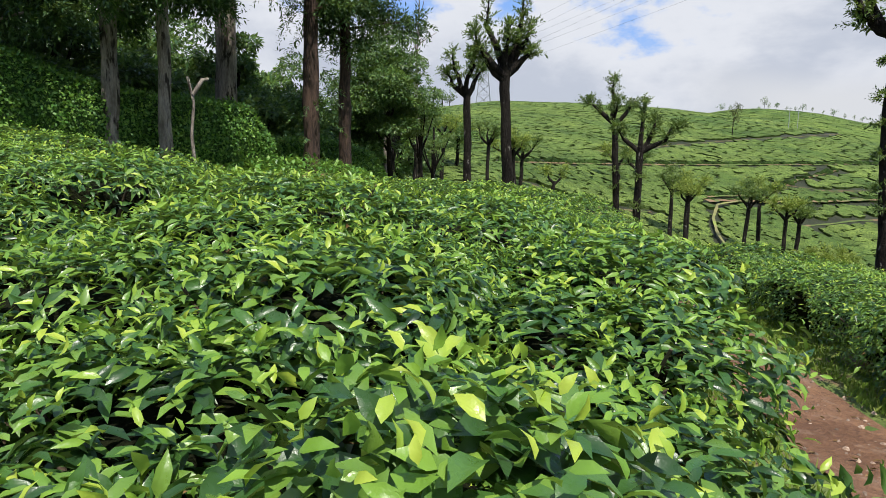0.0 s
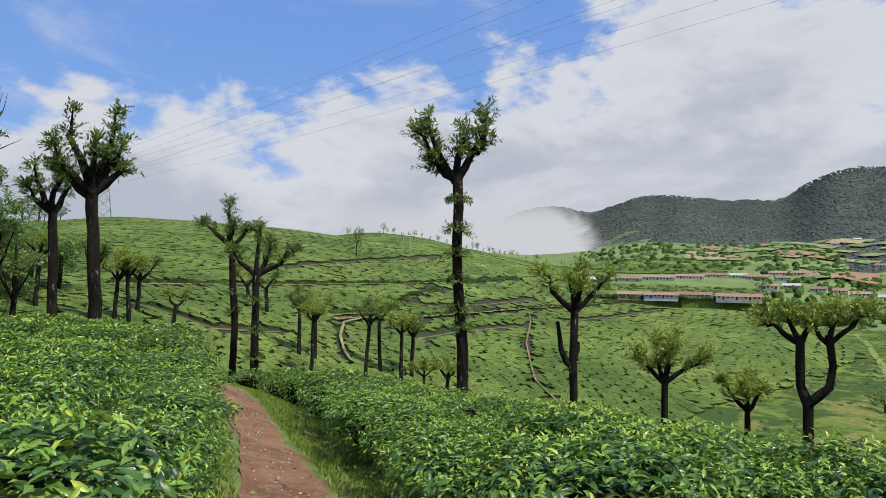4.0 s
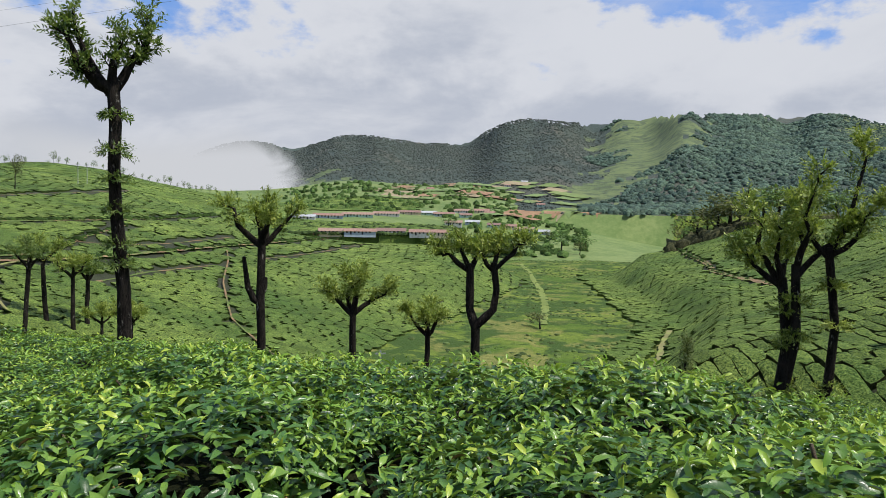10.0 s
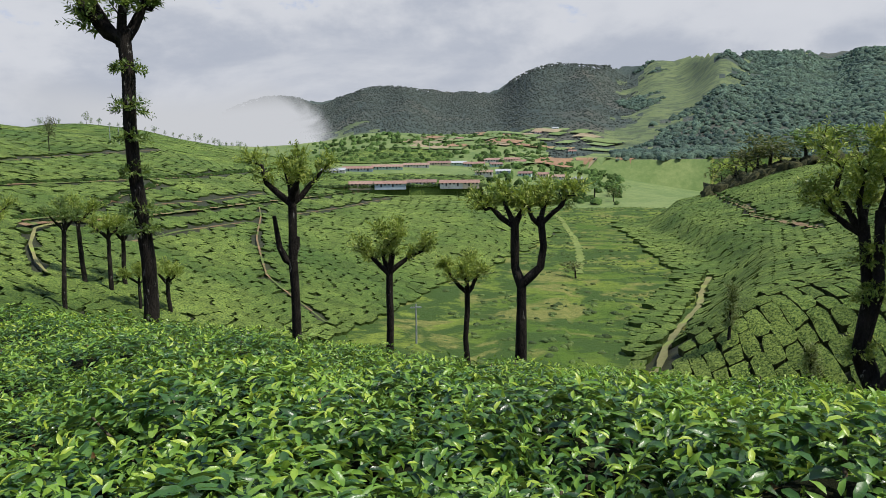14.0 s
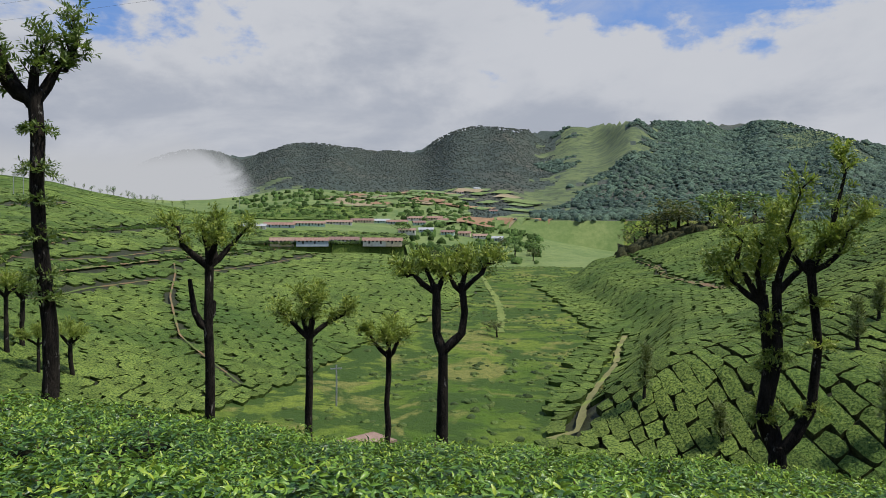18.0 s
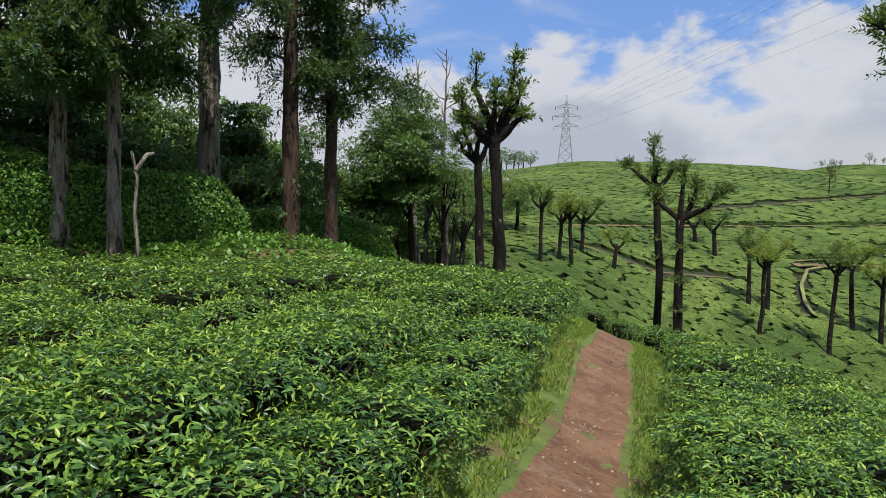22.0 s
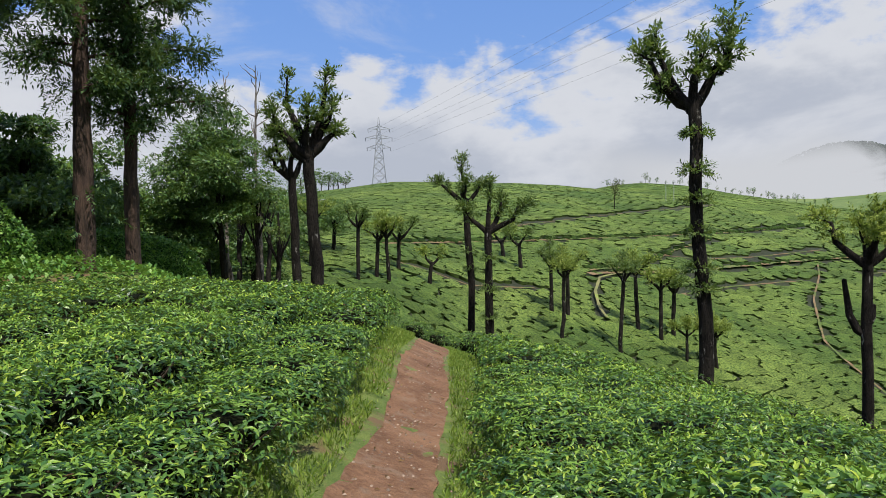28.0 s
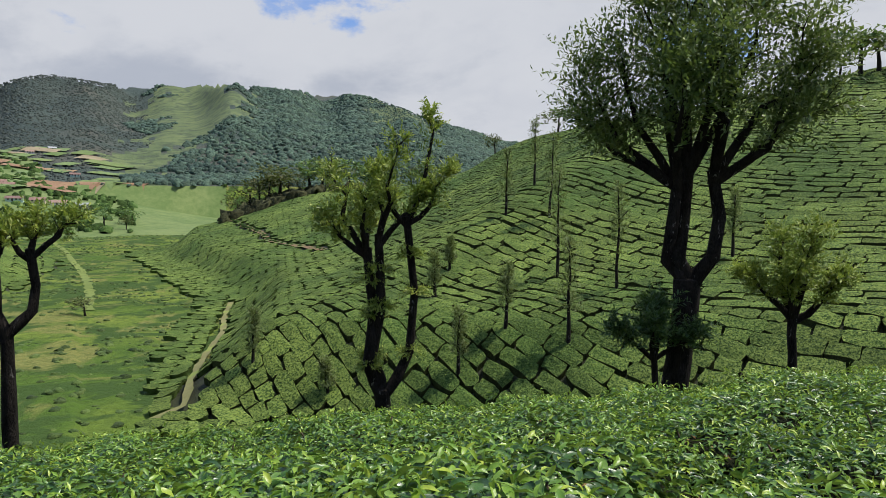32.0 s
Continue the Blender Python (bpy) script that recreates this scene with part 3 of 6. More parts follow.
def build_ground():
    azs = np.concatenate([np.linspace(-180, -92, 30), np.linspace(-90, 92, 430), np.linspace(95, 177, 28)])
    rs = np.concatenate([[0.0], np.geomspace(0.5, 30, 56), np.geomspace(31, 520, 120), np.geomspace(530, 4200, 50)])
    a, r = np.meshgrid(np.radians(azs), rs, indexing="ij")
    x, y = -np.sin(a) * r, np.cos(a) * r
    z = land(x, y)
    side, _ = track_side(x, y)
    z = z - np.where(np.abs(side) < 0.6, 0.07 * (1 - (np.abs(side) / 0.6) ** 2), 0) * (r < 30)
    na, nr = a.shape
    i, j = np.meshgrid(np.arange(na), np.arange(nr - 1), indexing="ij")
    nxt = (i + 1) % na
    faces = np.stack([i * nr + j, i * nr + j + 1, nxt * nr + j + 1, nxt * nr + j], -1).reshape(-1, 4)
    fa, fr = np.radians((azs[i] + np.where(i < na - 1, azs[nxt], 180)) / 2).ravel(), ((rs[j] + rs[j + 1]) / 2).ravel()
    fx, fy = -np.sin(fa) * fr, np.cos(fa) * fr
    _, kind = land(fx, fy, True)
    az = np.degrees(fa)
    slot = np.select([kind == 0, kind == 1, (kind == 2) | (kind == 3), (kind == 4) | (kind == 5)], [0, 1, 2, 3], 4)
    grassy = (kind == 6) & grass_spine(az, fr)
    slot = np.where(grassy, 5, slot)
    slot = np.where((kind == 0) & (az > 49) & (fr > 13.8), 6, slot)
    slot = np.where((kind == 2) & (fr < curve(az, HILL_FOOT) + 3.5) & (az < 9), 1, slot)
    geo = Geo()
    geo.v, geo.n = [np.stack([x, y, z], -1).reshape(-1, 3)], x.size
    geo.f, geo.m = [faces], [slot]
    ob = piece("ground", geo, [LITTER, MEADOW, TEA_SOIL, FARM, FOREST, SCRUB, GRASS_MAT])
    tagged(ob, "rolling green hill country with meadow and wooded range", "ground", kind="structure")


build_ground()


def ribbon(path, half, lift, name, mat, label, wobble=0.08, rows=5, seed=3, step=0.25, crown=0.0):
    """A strip of ground that follows the land, with a ragged edge."""
    rng = np.random.default_rng(seed)
    path = np.asarray(path, float)
    seg = np.hypot(*np.diff(path, axis=0).T)
    run = np.concatenate([[0], np.cumsum(seg)])
    s = np.arange(0, run[-1], step)
    px, py = curve(s, list(zip(run, path[:, 0]))), curve(s, list(zip(run, path[:, 1])))
    dx, dy = np.gradient(px), np.gradient(py)
    size = np.hypot(dx, dy)
    nx, ny = dy / size, -dx / size
    u = np.linspace(-1, 1, rows)
    width = half * (1 + wobble * 2 * wave(s, s * 0.3, 1.7, 1.0))[:, None] * u + rng.normal(0, wobble * half * 0.4, (len(s), rows))
    x, y = px[:, None] + nx[:, None] * width, py[:, None] + ny[:, None] * width
    z = land(x, y) + lift + crown * (1 - u ** 2)
    near = np.hypot(x, y) < 40
    side, _ = track_side(x, y)
    z = z - np.where(near & (np.abs(side) < 0.6), 0.07 * (1 - (np.abs(side) / 0.6) ** 2), 0)
    z = z + rng.normal(0, 0.008, z.shape) * near
    c = rows
    faces = [(i * c + j, i * c + j + 1, (i + 1) * c + j + 1, (i + 1) * c + j) for i in range(len(s) - 1) for j in range(c - 1)]
    geo = Geo()
    geo.add(np.stack([x, y, z], -1), faces)
    ob = piece(name, geo, mat)
    return tagged(ob, label, name.replace("_", " "), kind="structure")


ribbon(TRACK, 1.3, 0.035, "grass_verge", GRASS_MAT, "short bright grass along the footpath edges", 0.06, 13)
ribbon(TRACK, 0.315, 0.055, "path", SOIL, "trodden reddish-brown earth footpath between tea bushes", 0.14, 7, seed=5)


# ---- tea: single bushes near the footpath, clipped canopy further off ----
def tea_meshes(seed, shoots, leaf, fine, half=0.52, high=TEA_HIGH, wide=0.9):
    """Foliage and a dark dome for the inner shade of one plucked bush, as two meshes standing on z = 0."""
    rng = np.random.default_rng(seed)
    geo = Geo()
    # places on the table and down the flanks
    top = int(shoots * 0.54)
    a, q = rng.uniform(0, 2 * math.pi, shoots), np.sqrt(rng.uniform(0, 1, shoots))
    rim = half * (1 + 0.10 * np.sin(a * 3 + seed) + 0.06 * np.sin(a * 5 + 2 * seed))
    x, y = q * rim * np.cos(a), q * rim * np.sin(a)
    z = high * (1 - 0.22 * q ** 3) + 0.05 * wave(x, y, 0.45, seed) - 0.02
    flank = np.arange(shoots) >= top
    down = rng.uniform(0.15, 0.93, shoots) ** 0.8
    x = np.where(flank, rim * (0.80 + 0.22 * down) * np.cos(a), x)
    y = np.where(flank, rim * (0.80 + 0.22 * down) * np.sin(a), y)
    z = np.where(flank, high * down * 0.97, z)
    out = np.stack([np.cos(a), np.sin(a), np.zeros(shoots)], -1)
    way = np.where(flank[:, None], out * 0.9 + np.array([0, 0, 0.7]), out * (q[:, None] ** 3) * 0.5 + np.array([0, 0, 1.0])) + rng.normal(0, 0.22, (shoots, 3))
    way, at = unit(way), np.stack([x, y, z], -1)
    form, faces = ((LEAF_PLAIN, [(0, 1, 2, 3)]), (LEAF_FOLD, LEAF_FOLD_TRIS), (LEAF_FINE, LEAF_TRIS))[fine]
    across = unit(np.cross(way, rng.normal(0, 1, (shoots, 3))))
    per = (3, 5, 6)[fine]
    for k in range(per):
        turn = k * 2.4 + rng.uniform(-0.4, 0.4, shoots)
        sidew = across * np.cos(turn)[:, None] + np.cross(way, across) * np.sin(turn)[:, None]
        open_ = 1.3 - 0.6 * k / per
        ways = sidew * open_ * rng.uniform(0.7, 1.2, (shoots, 1)) + way * (-0.08 + 1.05 * (k / per) ** 1.3 + rng.normal(0, 0.15, (shoots, 1)))
        base = at + way * (0.022 * k * leaf / 0.08)
        size = leaf * (1.12 - 0.13 * k) * rng.uniform(0.7, 1.25, shoots)
        slot = 1 if k >= per - (2 if fine else 1) else 0
        pick = rng.uniform(0, 1, shoots) < ((0.40, 0.40, 0.54)[fine] if slot else 1.0)
        leaves(geo, base[pick], ways[pick], (way + rng.normal(0, 0.42, way.shape))[pick], size[pick], form, faces, slot, wide=wide)
    dry = rng.uniform(0, 1, shoots) < 0.05
    leaves(geo, at[dry] - way[dry] * 0.03, (across + way * 0.2)[dry], way[dry], leaf * 0.8, form, faces, 2)
    # A dark dome fills the bush in place of its inner shade.
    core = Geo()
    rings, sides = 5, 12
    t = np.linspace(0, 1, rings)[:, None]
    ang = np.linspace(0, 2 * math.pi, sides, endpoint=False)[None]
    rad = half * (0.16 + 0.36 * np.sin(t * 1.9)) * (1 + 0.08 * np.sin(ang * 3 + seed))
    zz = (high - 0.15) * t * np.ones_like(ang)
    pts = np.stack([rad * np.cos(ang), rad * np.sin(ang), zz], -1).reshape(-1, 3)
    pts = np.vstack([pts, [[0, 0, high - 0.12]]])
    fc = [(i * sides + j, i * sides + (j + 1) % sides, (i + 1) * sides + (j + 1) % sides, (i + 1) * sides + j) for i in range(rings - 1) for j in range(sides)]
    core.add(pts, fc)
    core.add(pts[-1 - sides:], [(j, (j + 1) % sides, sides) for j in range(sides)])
    stems = Geo()
    for k in range((3, 4, 8)[fine]):
        b = rng.uniform(0, 2 * math.pi)
        reach = half * rng.uniform(0.5, 0.98)
        p = np.array([[0.05 * math.cos(b), 0.05 * math.sin(b), 0], [reach * 0.5 * math.cos(b), reach * 0.5 * math.sin(b), high * 0.45], [reach * math.cos(b), reach * math.sin(b), high * rng.uniform(0.8, 1.0)]])
        tube(stems, p, [0.02, 0.012, 0.005], 5)
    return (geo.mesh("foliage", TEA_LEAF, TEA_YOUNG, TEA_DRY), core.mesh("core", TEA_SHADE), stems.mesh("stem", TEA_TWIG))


NEAR_FORMS = [tea_meshes(s, 480, 0.086, 2, wide=0.88) for s in range(6)]
MID_FORMS = [tea_meshes(s, 640, 0.066, 1, wide=0.82) for s in range(20, 26)]


HOLLOW = (0.12, 0.72)


def tea_sites():
    """Jittered planting rows over the knoll; the footpath stays free, furrows run along the slope."""
    rng = np.random.default_rng(11)
    gx, gy = np.meshgrid(np.arange(-26, 24, 0.88), np.arange(-10, 26, 0.86), indexing="ij")
    x = (gx + 0.44 * (np.round((gy + 10) / 0.86) % 2)).ravel() + rng.uniform(-0.14, 0.14, gx.size)
    y = gy.ravel() + rng.uniform(-0.14, 0.14, gx.size)
    side, along = track_side(x, y)
    clear = np.where(side > 0, side > 3.46, side < -3.45) | ((along > 21.3) & (np.abs(side) > 1.15))
    # trimmed rows along either side of the footpath
    seg = np.hypot(*np.diff(TRACK, axis=0).T)
    run = np.concatenate([[0], np.cumsum(seg)])
    for off, start in ((1.20, 0.2), (2.02, 0.6), (2.86, 0.3), (-1.16, 0.5), (-1.98, 0.1), (-2.82, 0.6)):
        s = np.arange(start, 21.3, 0.80) + rng.normal(0, 0.05, len(np.arange(start, 21.3, 0.80)))
        px, py = np.interp(s, run, TRACK[:, 0]), np.interp(s, run, TRACK[:, 1])
        dx, dy = np.gradient(px), np.gradient(py)
        size = np.hypot(dx, dy)
        off = off + rng.normal(0, 0.05, len(s)) + (np.interp(s, [4, 6, 8.5, 10, 13, 15], [-0.10, -0.12, -0.06, 0.10, 0.13, 0.02]) if off < 0 else np.interp(s, [4, 8, 9.5, 12, 15, 18], [0.0, -0.06, -0.06, 0.0, 0.14, 0.26]))
        x, y, clear = np.concatenate([x, px + dy / size * off]), np.concatenate([y, py - dx / size * off]), np.concatenate([clear, np.full(len(s), True)])
    az, r = np.degrees(np.arctan2(-x, y)), np.hypot(x, y)
    reach = curve(az, KNOLL_REACH)
    keep = clear & (r < 2.3 * reach + 3) & (az > -110) & ~((az > 50) & (r > 14.3)) & ~((az > 38) & (r > 20)) & (np.abs(az) < 150)
    keep |= clear & (r < 9.5)
    # one bush is missing beside the footpath
    keep &= np.hypot(x - HOLLOW[0], y - HOLLOW[1]) > 0.5
    return x[keep], y[keep], r[keep]


def plant_tea():
    rng = np.random.default_rng(12)
    x, y, r = tea_sites()
    walkway = np.array([row[1:3] for row in ((0, -0.7, -2.9), (4, -0.4, -2.1), (9, 0.05, -1.5), (13, 0.0, 0.0), (32, 0.4, 0.8))])
    near = np.min(np.hypot(x[:, None] - walkway[:, 0], y[:, None] - walkway[:, 1]), 1)
    order = np.argsort(near)
    z = land(x, y)
    beside, _ = track_side(x, y)
    low = np.where((beside > -1.6) & (beside < 0), 0.87, np.where(np.abs(beside) < 1.5, 0.94, 1.0))
    picked = 0
    for n in order:
        at = Vector((x[n], y[n], z[n] - 0.03))
        turn, size = rng.uniform(0, 6.28), rng.uniform(0.88, 1.10)
        if picked < 300:
            forms = NEAR_FORMS[picked % 6] if near[n] < 2.6 else MID_FORMS[picked % 6]
            bush = thing("tea_bush", at, "plucked tea bush with glossy green leaves", "tea bush", "tea bushes on the knoll", turn=turn)
            bush.scale = (size * 1.05, size * 1.05, size * low[n] * 0.93)
            for name, me in zip(("foliage", "core", "stem"), forms):
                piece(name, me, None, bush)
            picked += 1
    shrub = thing("broad_leaved_shrub", Vector((-1.45, -2.2, ground_at(-1.45, -2.2))), "young shrub with broad pale green leaves among the tea", "shrub")
    for name, me in zip(("foliage", "core", "stem"), tea_meshes(77, 240, 0.10, 2, half=0.42, high=0.82, wide=1.2)):
        piece(name, me, None, shrub)
    rest = order[300:]
    far = tea_meshes(40, 250, 0.072, 0)
    for ob_mesh, name, label in ((far[0], "tea_field", "plucked tea bushes in close rows on the knoll"), (far[1], "tea_inner_shade", "dark inner domes that stand for shade below the tea canopy")):
        v = np.empty(len(ob_mesh.vertices) * 3)
        ob_mesh.vertices.foreach_get("co", v)
        v = v.reshape(-1, 3)
        f = [tuple(p.vertices) for p in ob_mesh.polygons]
        slots = np.array([p.material_index for p in ob_mesh.polygons])
        geo = Geo()
        a, s = rng.uniform(0, 6.28, len(rest)), rng.uniform(0.95, 1.12, len(rest))
        c, d = np.cos(a)[:, None], np.sin(a)[:, None]
        forms = np.stack([(v[None, :, 0] * c - v[None, :, 1] * d) * s[:, None] + x[rest, None], (v[None, :, 0] * d + v[None, :, 1] * c) * s[:, None] + y[rest, None], v[None, :, 2] * s[:, None] + z[rest, None]], -1)
        for size in (3, 4):
            for slot in range(3):
                some = [p for p, k in zip(f, slots) if len(p) == size and k == slot]
                if some:
                    # only the faces of this kind, with all their points
                    geo.many(forms, some, slot)
        ob = piece(name, geo, list(ob_mesh.materials))
        tagged(ob, label, "tea bushes", kind="stuff")


plant_tea()


def canopy_pads(name, px, py, turn, long, deep, high, label, seed, mat=None, fine=False, pull_in=0.92, vary=0.13, rag=0.055, flank=None, smooth=False):
    """Clipped bushes seen from afar: a flat, leafy table over steep flanks whose dark colour includes their shade."""
    rng = np.random.default_rng(seed)
    k = len(px)
    u = np.array([-1, -0.4, 0.4, 1.0]) if fine else np.array([-1, 0.0, 1.0])
    m = len(u)
    gu, gv = np.meshgrid(u, u, indexing="ij")
    pull = np.where((np.abs(gu) > 0.8) & (np.abs(gv) > 0.8), pull_in, 1.0)
    n = m * m
    long, deep = long * rng.uniform(0.9, 1.04, k), deep * rng.uniform(0.88, 1.03, k)
    c, s = np.cos(turn), np.sin(turn)
    lu = (gu * pull).ravel()[None] * long[:, None] / 2 + rng.normal(0, rag, (k, n))
    lv = (gv * pull).ravel()[None] * deep[:, None] / 2 + rng.normal(0, rag, (k, n))
    x, y = px[:, None] + c[:, None] * lu - s[:, None] * lv, py[:, None] + s[:, None] * lu + c[:, None] * lv
    ground = land(x, y)
    z = ground + high * rng.uniform(1 - vary, 1 + vary, (k, 1)) + rng.normal(0, 0.04, (k, n)) + np.where((np.abs(gu) < 0.8) & (np.abs(gv) < 0.8), 0.05, 0.0).ravel()
    geo = Geo()
    geo.many(np.stack([x, y, z], -1), [(i * m + j, (i + 1) * m + j, (i + 1) * m + j + 1, i * m + j + 1) for i in range(m - 1) for j in range(m - 1)])
    rim = [i * m for i in range(m)] + [(m - 1) * m + j for j in range(1, m)] + [i * m + m - 1 for i in range(m - 2, -1, -1)] + [j for j in range(m - 2, 0, -1)]
    e = len(rim)
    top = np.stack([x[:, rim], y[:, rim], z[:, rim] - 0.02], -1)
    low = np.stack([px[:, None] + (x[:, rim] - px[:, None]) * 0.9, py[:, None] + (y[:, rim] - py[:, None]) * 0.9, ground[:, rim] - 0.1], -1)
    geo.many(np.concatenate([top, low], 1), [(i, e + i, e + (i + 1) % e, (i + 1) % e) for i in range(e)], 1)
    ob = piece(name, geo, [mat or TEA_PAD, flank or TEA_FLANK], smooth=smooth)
    return tagged(ob, label, "tea bushes", kind="stuff")


def plant_hill():
    rng = np.random.default_rng(21)
    xs, ys, ts = [], [], []
    t = 24.0
    while t < 270:
        step = 0.95 + max(t - 70, 0) * 0.0085
        arc = 1.32 + max(t - 70, 0) * 0.0105
        az = np.arange(-19, 62, math.degrees(arc / t)) + rng.uniform(0, 1)
        stagger = rng.normal(0, 0.06, len(az))
        az = az + rng.normal(0, math.degrees(0.12 / t), len(az))
        foot, top = curve(az, HILL_FOOT), curve(az, HILL_TOP)
        # rows bend with the slope, not with the distance
        r = t + 2.5 * wave(az * 3.0, az * 0 + t, 60, 1.0) * np.clip((t - 40) / 60, 0, 1) + stagger
        x, y = -np.sin(np.radians(az)) * r, np.cos(np.radians(az)) * r
        _, kind = land(x, y, True)
        ok = (rng.uniform(0, 1, len(az)) > 0.02) & (kind == 2) & ((r > foot + 1 + 2.2 * wave(x, y, 7, 4.0)) | (az > 9)) & (r < top + 6)
        xs.append(x[ok]), ys.append(y[ok]), ts.append(np.radians(az[ok]) + 0.16 * wave(x[ok], y[ok], 70, 3.0) + rng.normal(0, 0.12, ok.sum()))
        t += step
    x, y, turn = map(np.concatenate, (xs, ys, ts))
    r = np.hypot(x, y)
    keep = (gap_to(x, y, TERRACE_LINES) > 1.1 + np.maximum(r - 60, 0) * 0.006) & (gap_to(x, y, [STEEP_LINE, CURL_LINE]) > 0.62)
    x, y, turn, r = x[keep], y[keep], turn[keep], r[keep]
    size = 1 + np.maximum(r - 70, 0) * 0.0083
    e = 7.0
    turn = np.arctan2(land(x, y + e) - land(x, y - e), land(x + e, y) - land(x - e, y)) - math.pi / 2 + rng.normal(0, 0.05, len(x))
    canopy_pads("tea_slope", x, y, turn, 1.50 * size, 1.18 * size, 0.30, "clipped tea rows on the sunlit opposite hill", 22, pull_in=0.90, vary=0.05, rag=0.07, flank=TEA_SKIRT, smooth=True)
    return len(x)


ROW_X = [(-60, 24), (0, 22), (30, 24), (48, 27.5), (62, 33), (76, 42)]


def plant_bank():
    rng = np.random.default_rng(31)
    xs, ys, ts, ls, ds = [], [], [], [], []
    y_line = np.arange(-40, 240, 0.5)
    for d in np.arange(-30, 160, 1.14):
        fx = np.where(y_line > 62, curve(y_line, BANK_X), curve(y_line, ROW_X)) + d
        run = np.concatenate([[0], np.cumsum(np.hypot(np.diff(fx), 0.5))])
        cuts = np.cumsum(rng.uniform(1.3, 3.4, int(run[-1] / 1.3)))
        marks, spans = (cuts[1:] + cuts[:-1]) / 2, np.diff(cuts)
        spans, marks = spans[marks < run[-1]], marks[marks < run[-1]]
        y = np.interp(marks, run, y_line)
        x = np.interp(marks, run, fx) + rng.normal(0, 0.07, len(y)) + 1.6 * wave(y, y * 0 + d, 46, 2.0) + 0.35 * wave(y, y * 0 + d * 3, 9, 1.0)
        turn = np.arctan2(0.5 * np.ones_like(y), np.interp(y, y_line, np.gradient(fx)))
        az, r = np.degrees(np.arctan2(-x, y)), np.hypot(x, y)
        _, kind = land(x, y, True)
        ok = (kind == 3) & (r < curve(az, BANK_FAR) + 5) & (az > -92)
        xs.append(x[ok]), ys.append(y[ok]), ts.append(turn[ok]), ls.append(spans[ok]), ds.append((1.14 * np.sin(turn) - 0.05)[ok])
    x, y, turn, span, deep = map(np.concatenate, (xs, ys, ts, ls, ds))
    clear = gap_to(x, y, [BANK_LANE]) > 1.3
    blocks = clear & block_zone(x, y)
    canopy_pads("tea_terraces", x[blocks], y[blocks], turn[blocks] + rng.normal(0, 0.04, blocks.sum()), span[blocks] - 0.03, deep[blocks], 0.55, "clipped tea blocks in curving rows on the steep bank", 32, fine=True, vary=0.08)
    # the older, closed canopy towards the meadow and over the crown of the bank
    gx, gy = (g.ravel() for g in np.meshgrid(np.arange(14, 150, 1.75), np.arange(30, 240, 1.3), indexing="ij"))
    gx, gy = gx + 0.85 * (np.round(gy / 1.3) % 2) + rng.normal(0, 0.22, gx.size), gy + rng.normal(0, 0.16, gx.size)
    az, r = np.degrees(np.arctan2(-gx, gy)), np.hypot(gx, gy)
    z, kind = land(gx, gy, True)
    el = np.degrees(np.arctan2(z, r))
    foot = (kind == 1) & (az < curve(el, BANK_FOOT) + 0.25 * wave(gx, gy, 5, 2.0)) & (r < 215) & (az > -60)
    keep = ((kind == 3) & (az > -58) & (r < curve(az, BANK_FAR) + 4) & ~block_zone(gx, gy) | foot) & (gap_to(gx, gy, [BANK_LANE]) > 1.0) & (gap_to(gx, gy, [BANK_TERRACE]) > 1.5)
    far = 1 + np.maximum(r[keep] - 90, 0) * 0.001
    e = 5.0
    x2, y2 = gx[keep], gy[keep]
    turn2 = np.arctan2(land(x2, y2 + e) - land(x2, y2 - e), land(x2 + e, y2) - land(x2 - e, y2)) - math.pi / 2 + rng.normal(0, 0.25, len(x2))
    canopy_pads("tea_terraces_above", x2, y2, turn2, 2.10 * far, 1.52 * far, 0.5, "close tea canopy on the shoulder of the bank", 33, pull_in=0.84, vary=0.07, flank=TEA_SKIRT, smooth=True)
    return len(x)


BLOCK_EDGE = [(-60, 9.0), (-50, 2.5), (-47.9, -0.4), (-44.9, -2.4), (-42.0, -4.6), (-38.5, -7.8), (-35.3, -8.9), (-31.9, -11.3), (-29.3, -12.7), (-26.6, -16.6), (-24, -30)]
BANK_FOOT = [(-17.2, -23.2), (-13.4, -24.5), (-10.7, -25.6), (-9.0, -27.4), (-6.4, -25.1), (-3.9, -21.9)]


def block_zone(x, y):
    el = np.degrees(np.arctan2(land(x, y), np.hypot(x, y)))
    return el < curve(np.degrees(np.arctan2(-x, y)), BLOCK_EDGE)



def plant_beyond():
    """Tea on the spur and the gentle rise behind the hill."""
    rng = np.random.default_rng(25)
    xs, ys, ts = [], [], []
    for t in np.arange(190, 470, 3.0):
        az = np.arange(-12, 30, math.degrees(5.0 / t)) + rng.uniform(0, 1)
        r = t + rng.normal(0, 0.3, len(az)) + 4 * wave(az * 4, az * 0 + t, 60, 2.0)
        x, y = -np.sin(np.radians(az)) * r, np.cos(np.radians(az)) * r
        _, kind = land(x, y, True)
        ok = ((kind == 4) & (az > -9) | (kind == 5)) & ((az > 1) | (r > 402) | (r < 330))
        xs.append(x[ok]), ys.append(y[ok]), ts.append(np.radians(az[ok]))
    x, y, turn = map(np.concatenate, (xs, ys, ts))
    canopy_pads("tea_rise", x, y, turn, 5.3, 3.5, 0.6, "clipped tea rows on the distant rise", 26, flank=TEA_SKIRT)


plant_hill()
plant_beyond()
plant_bank()


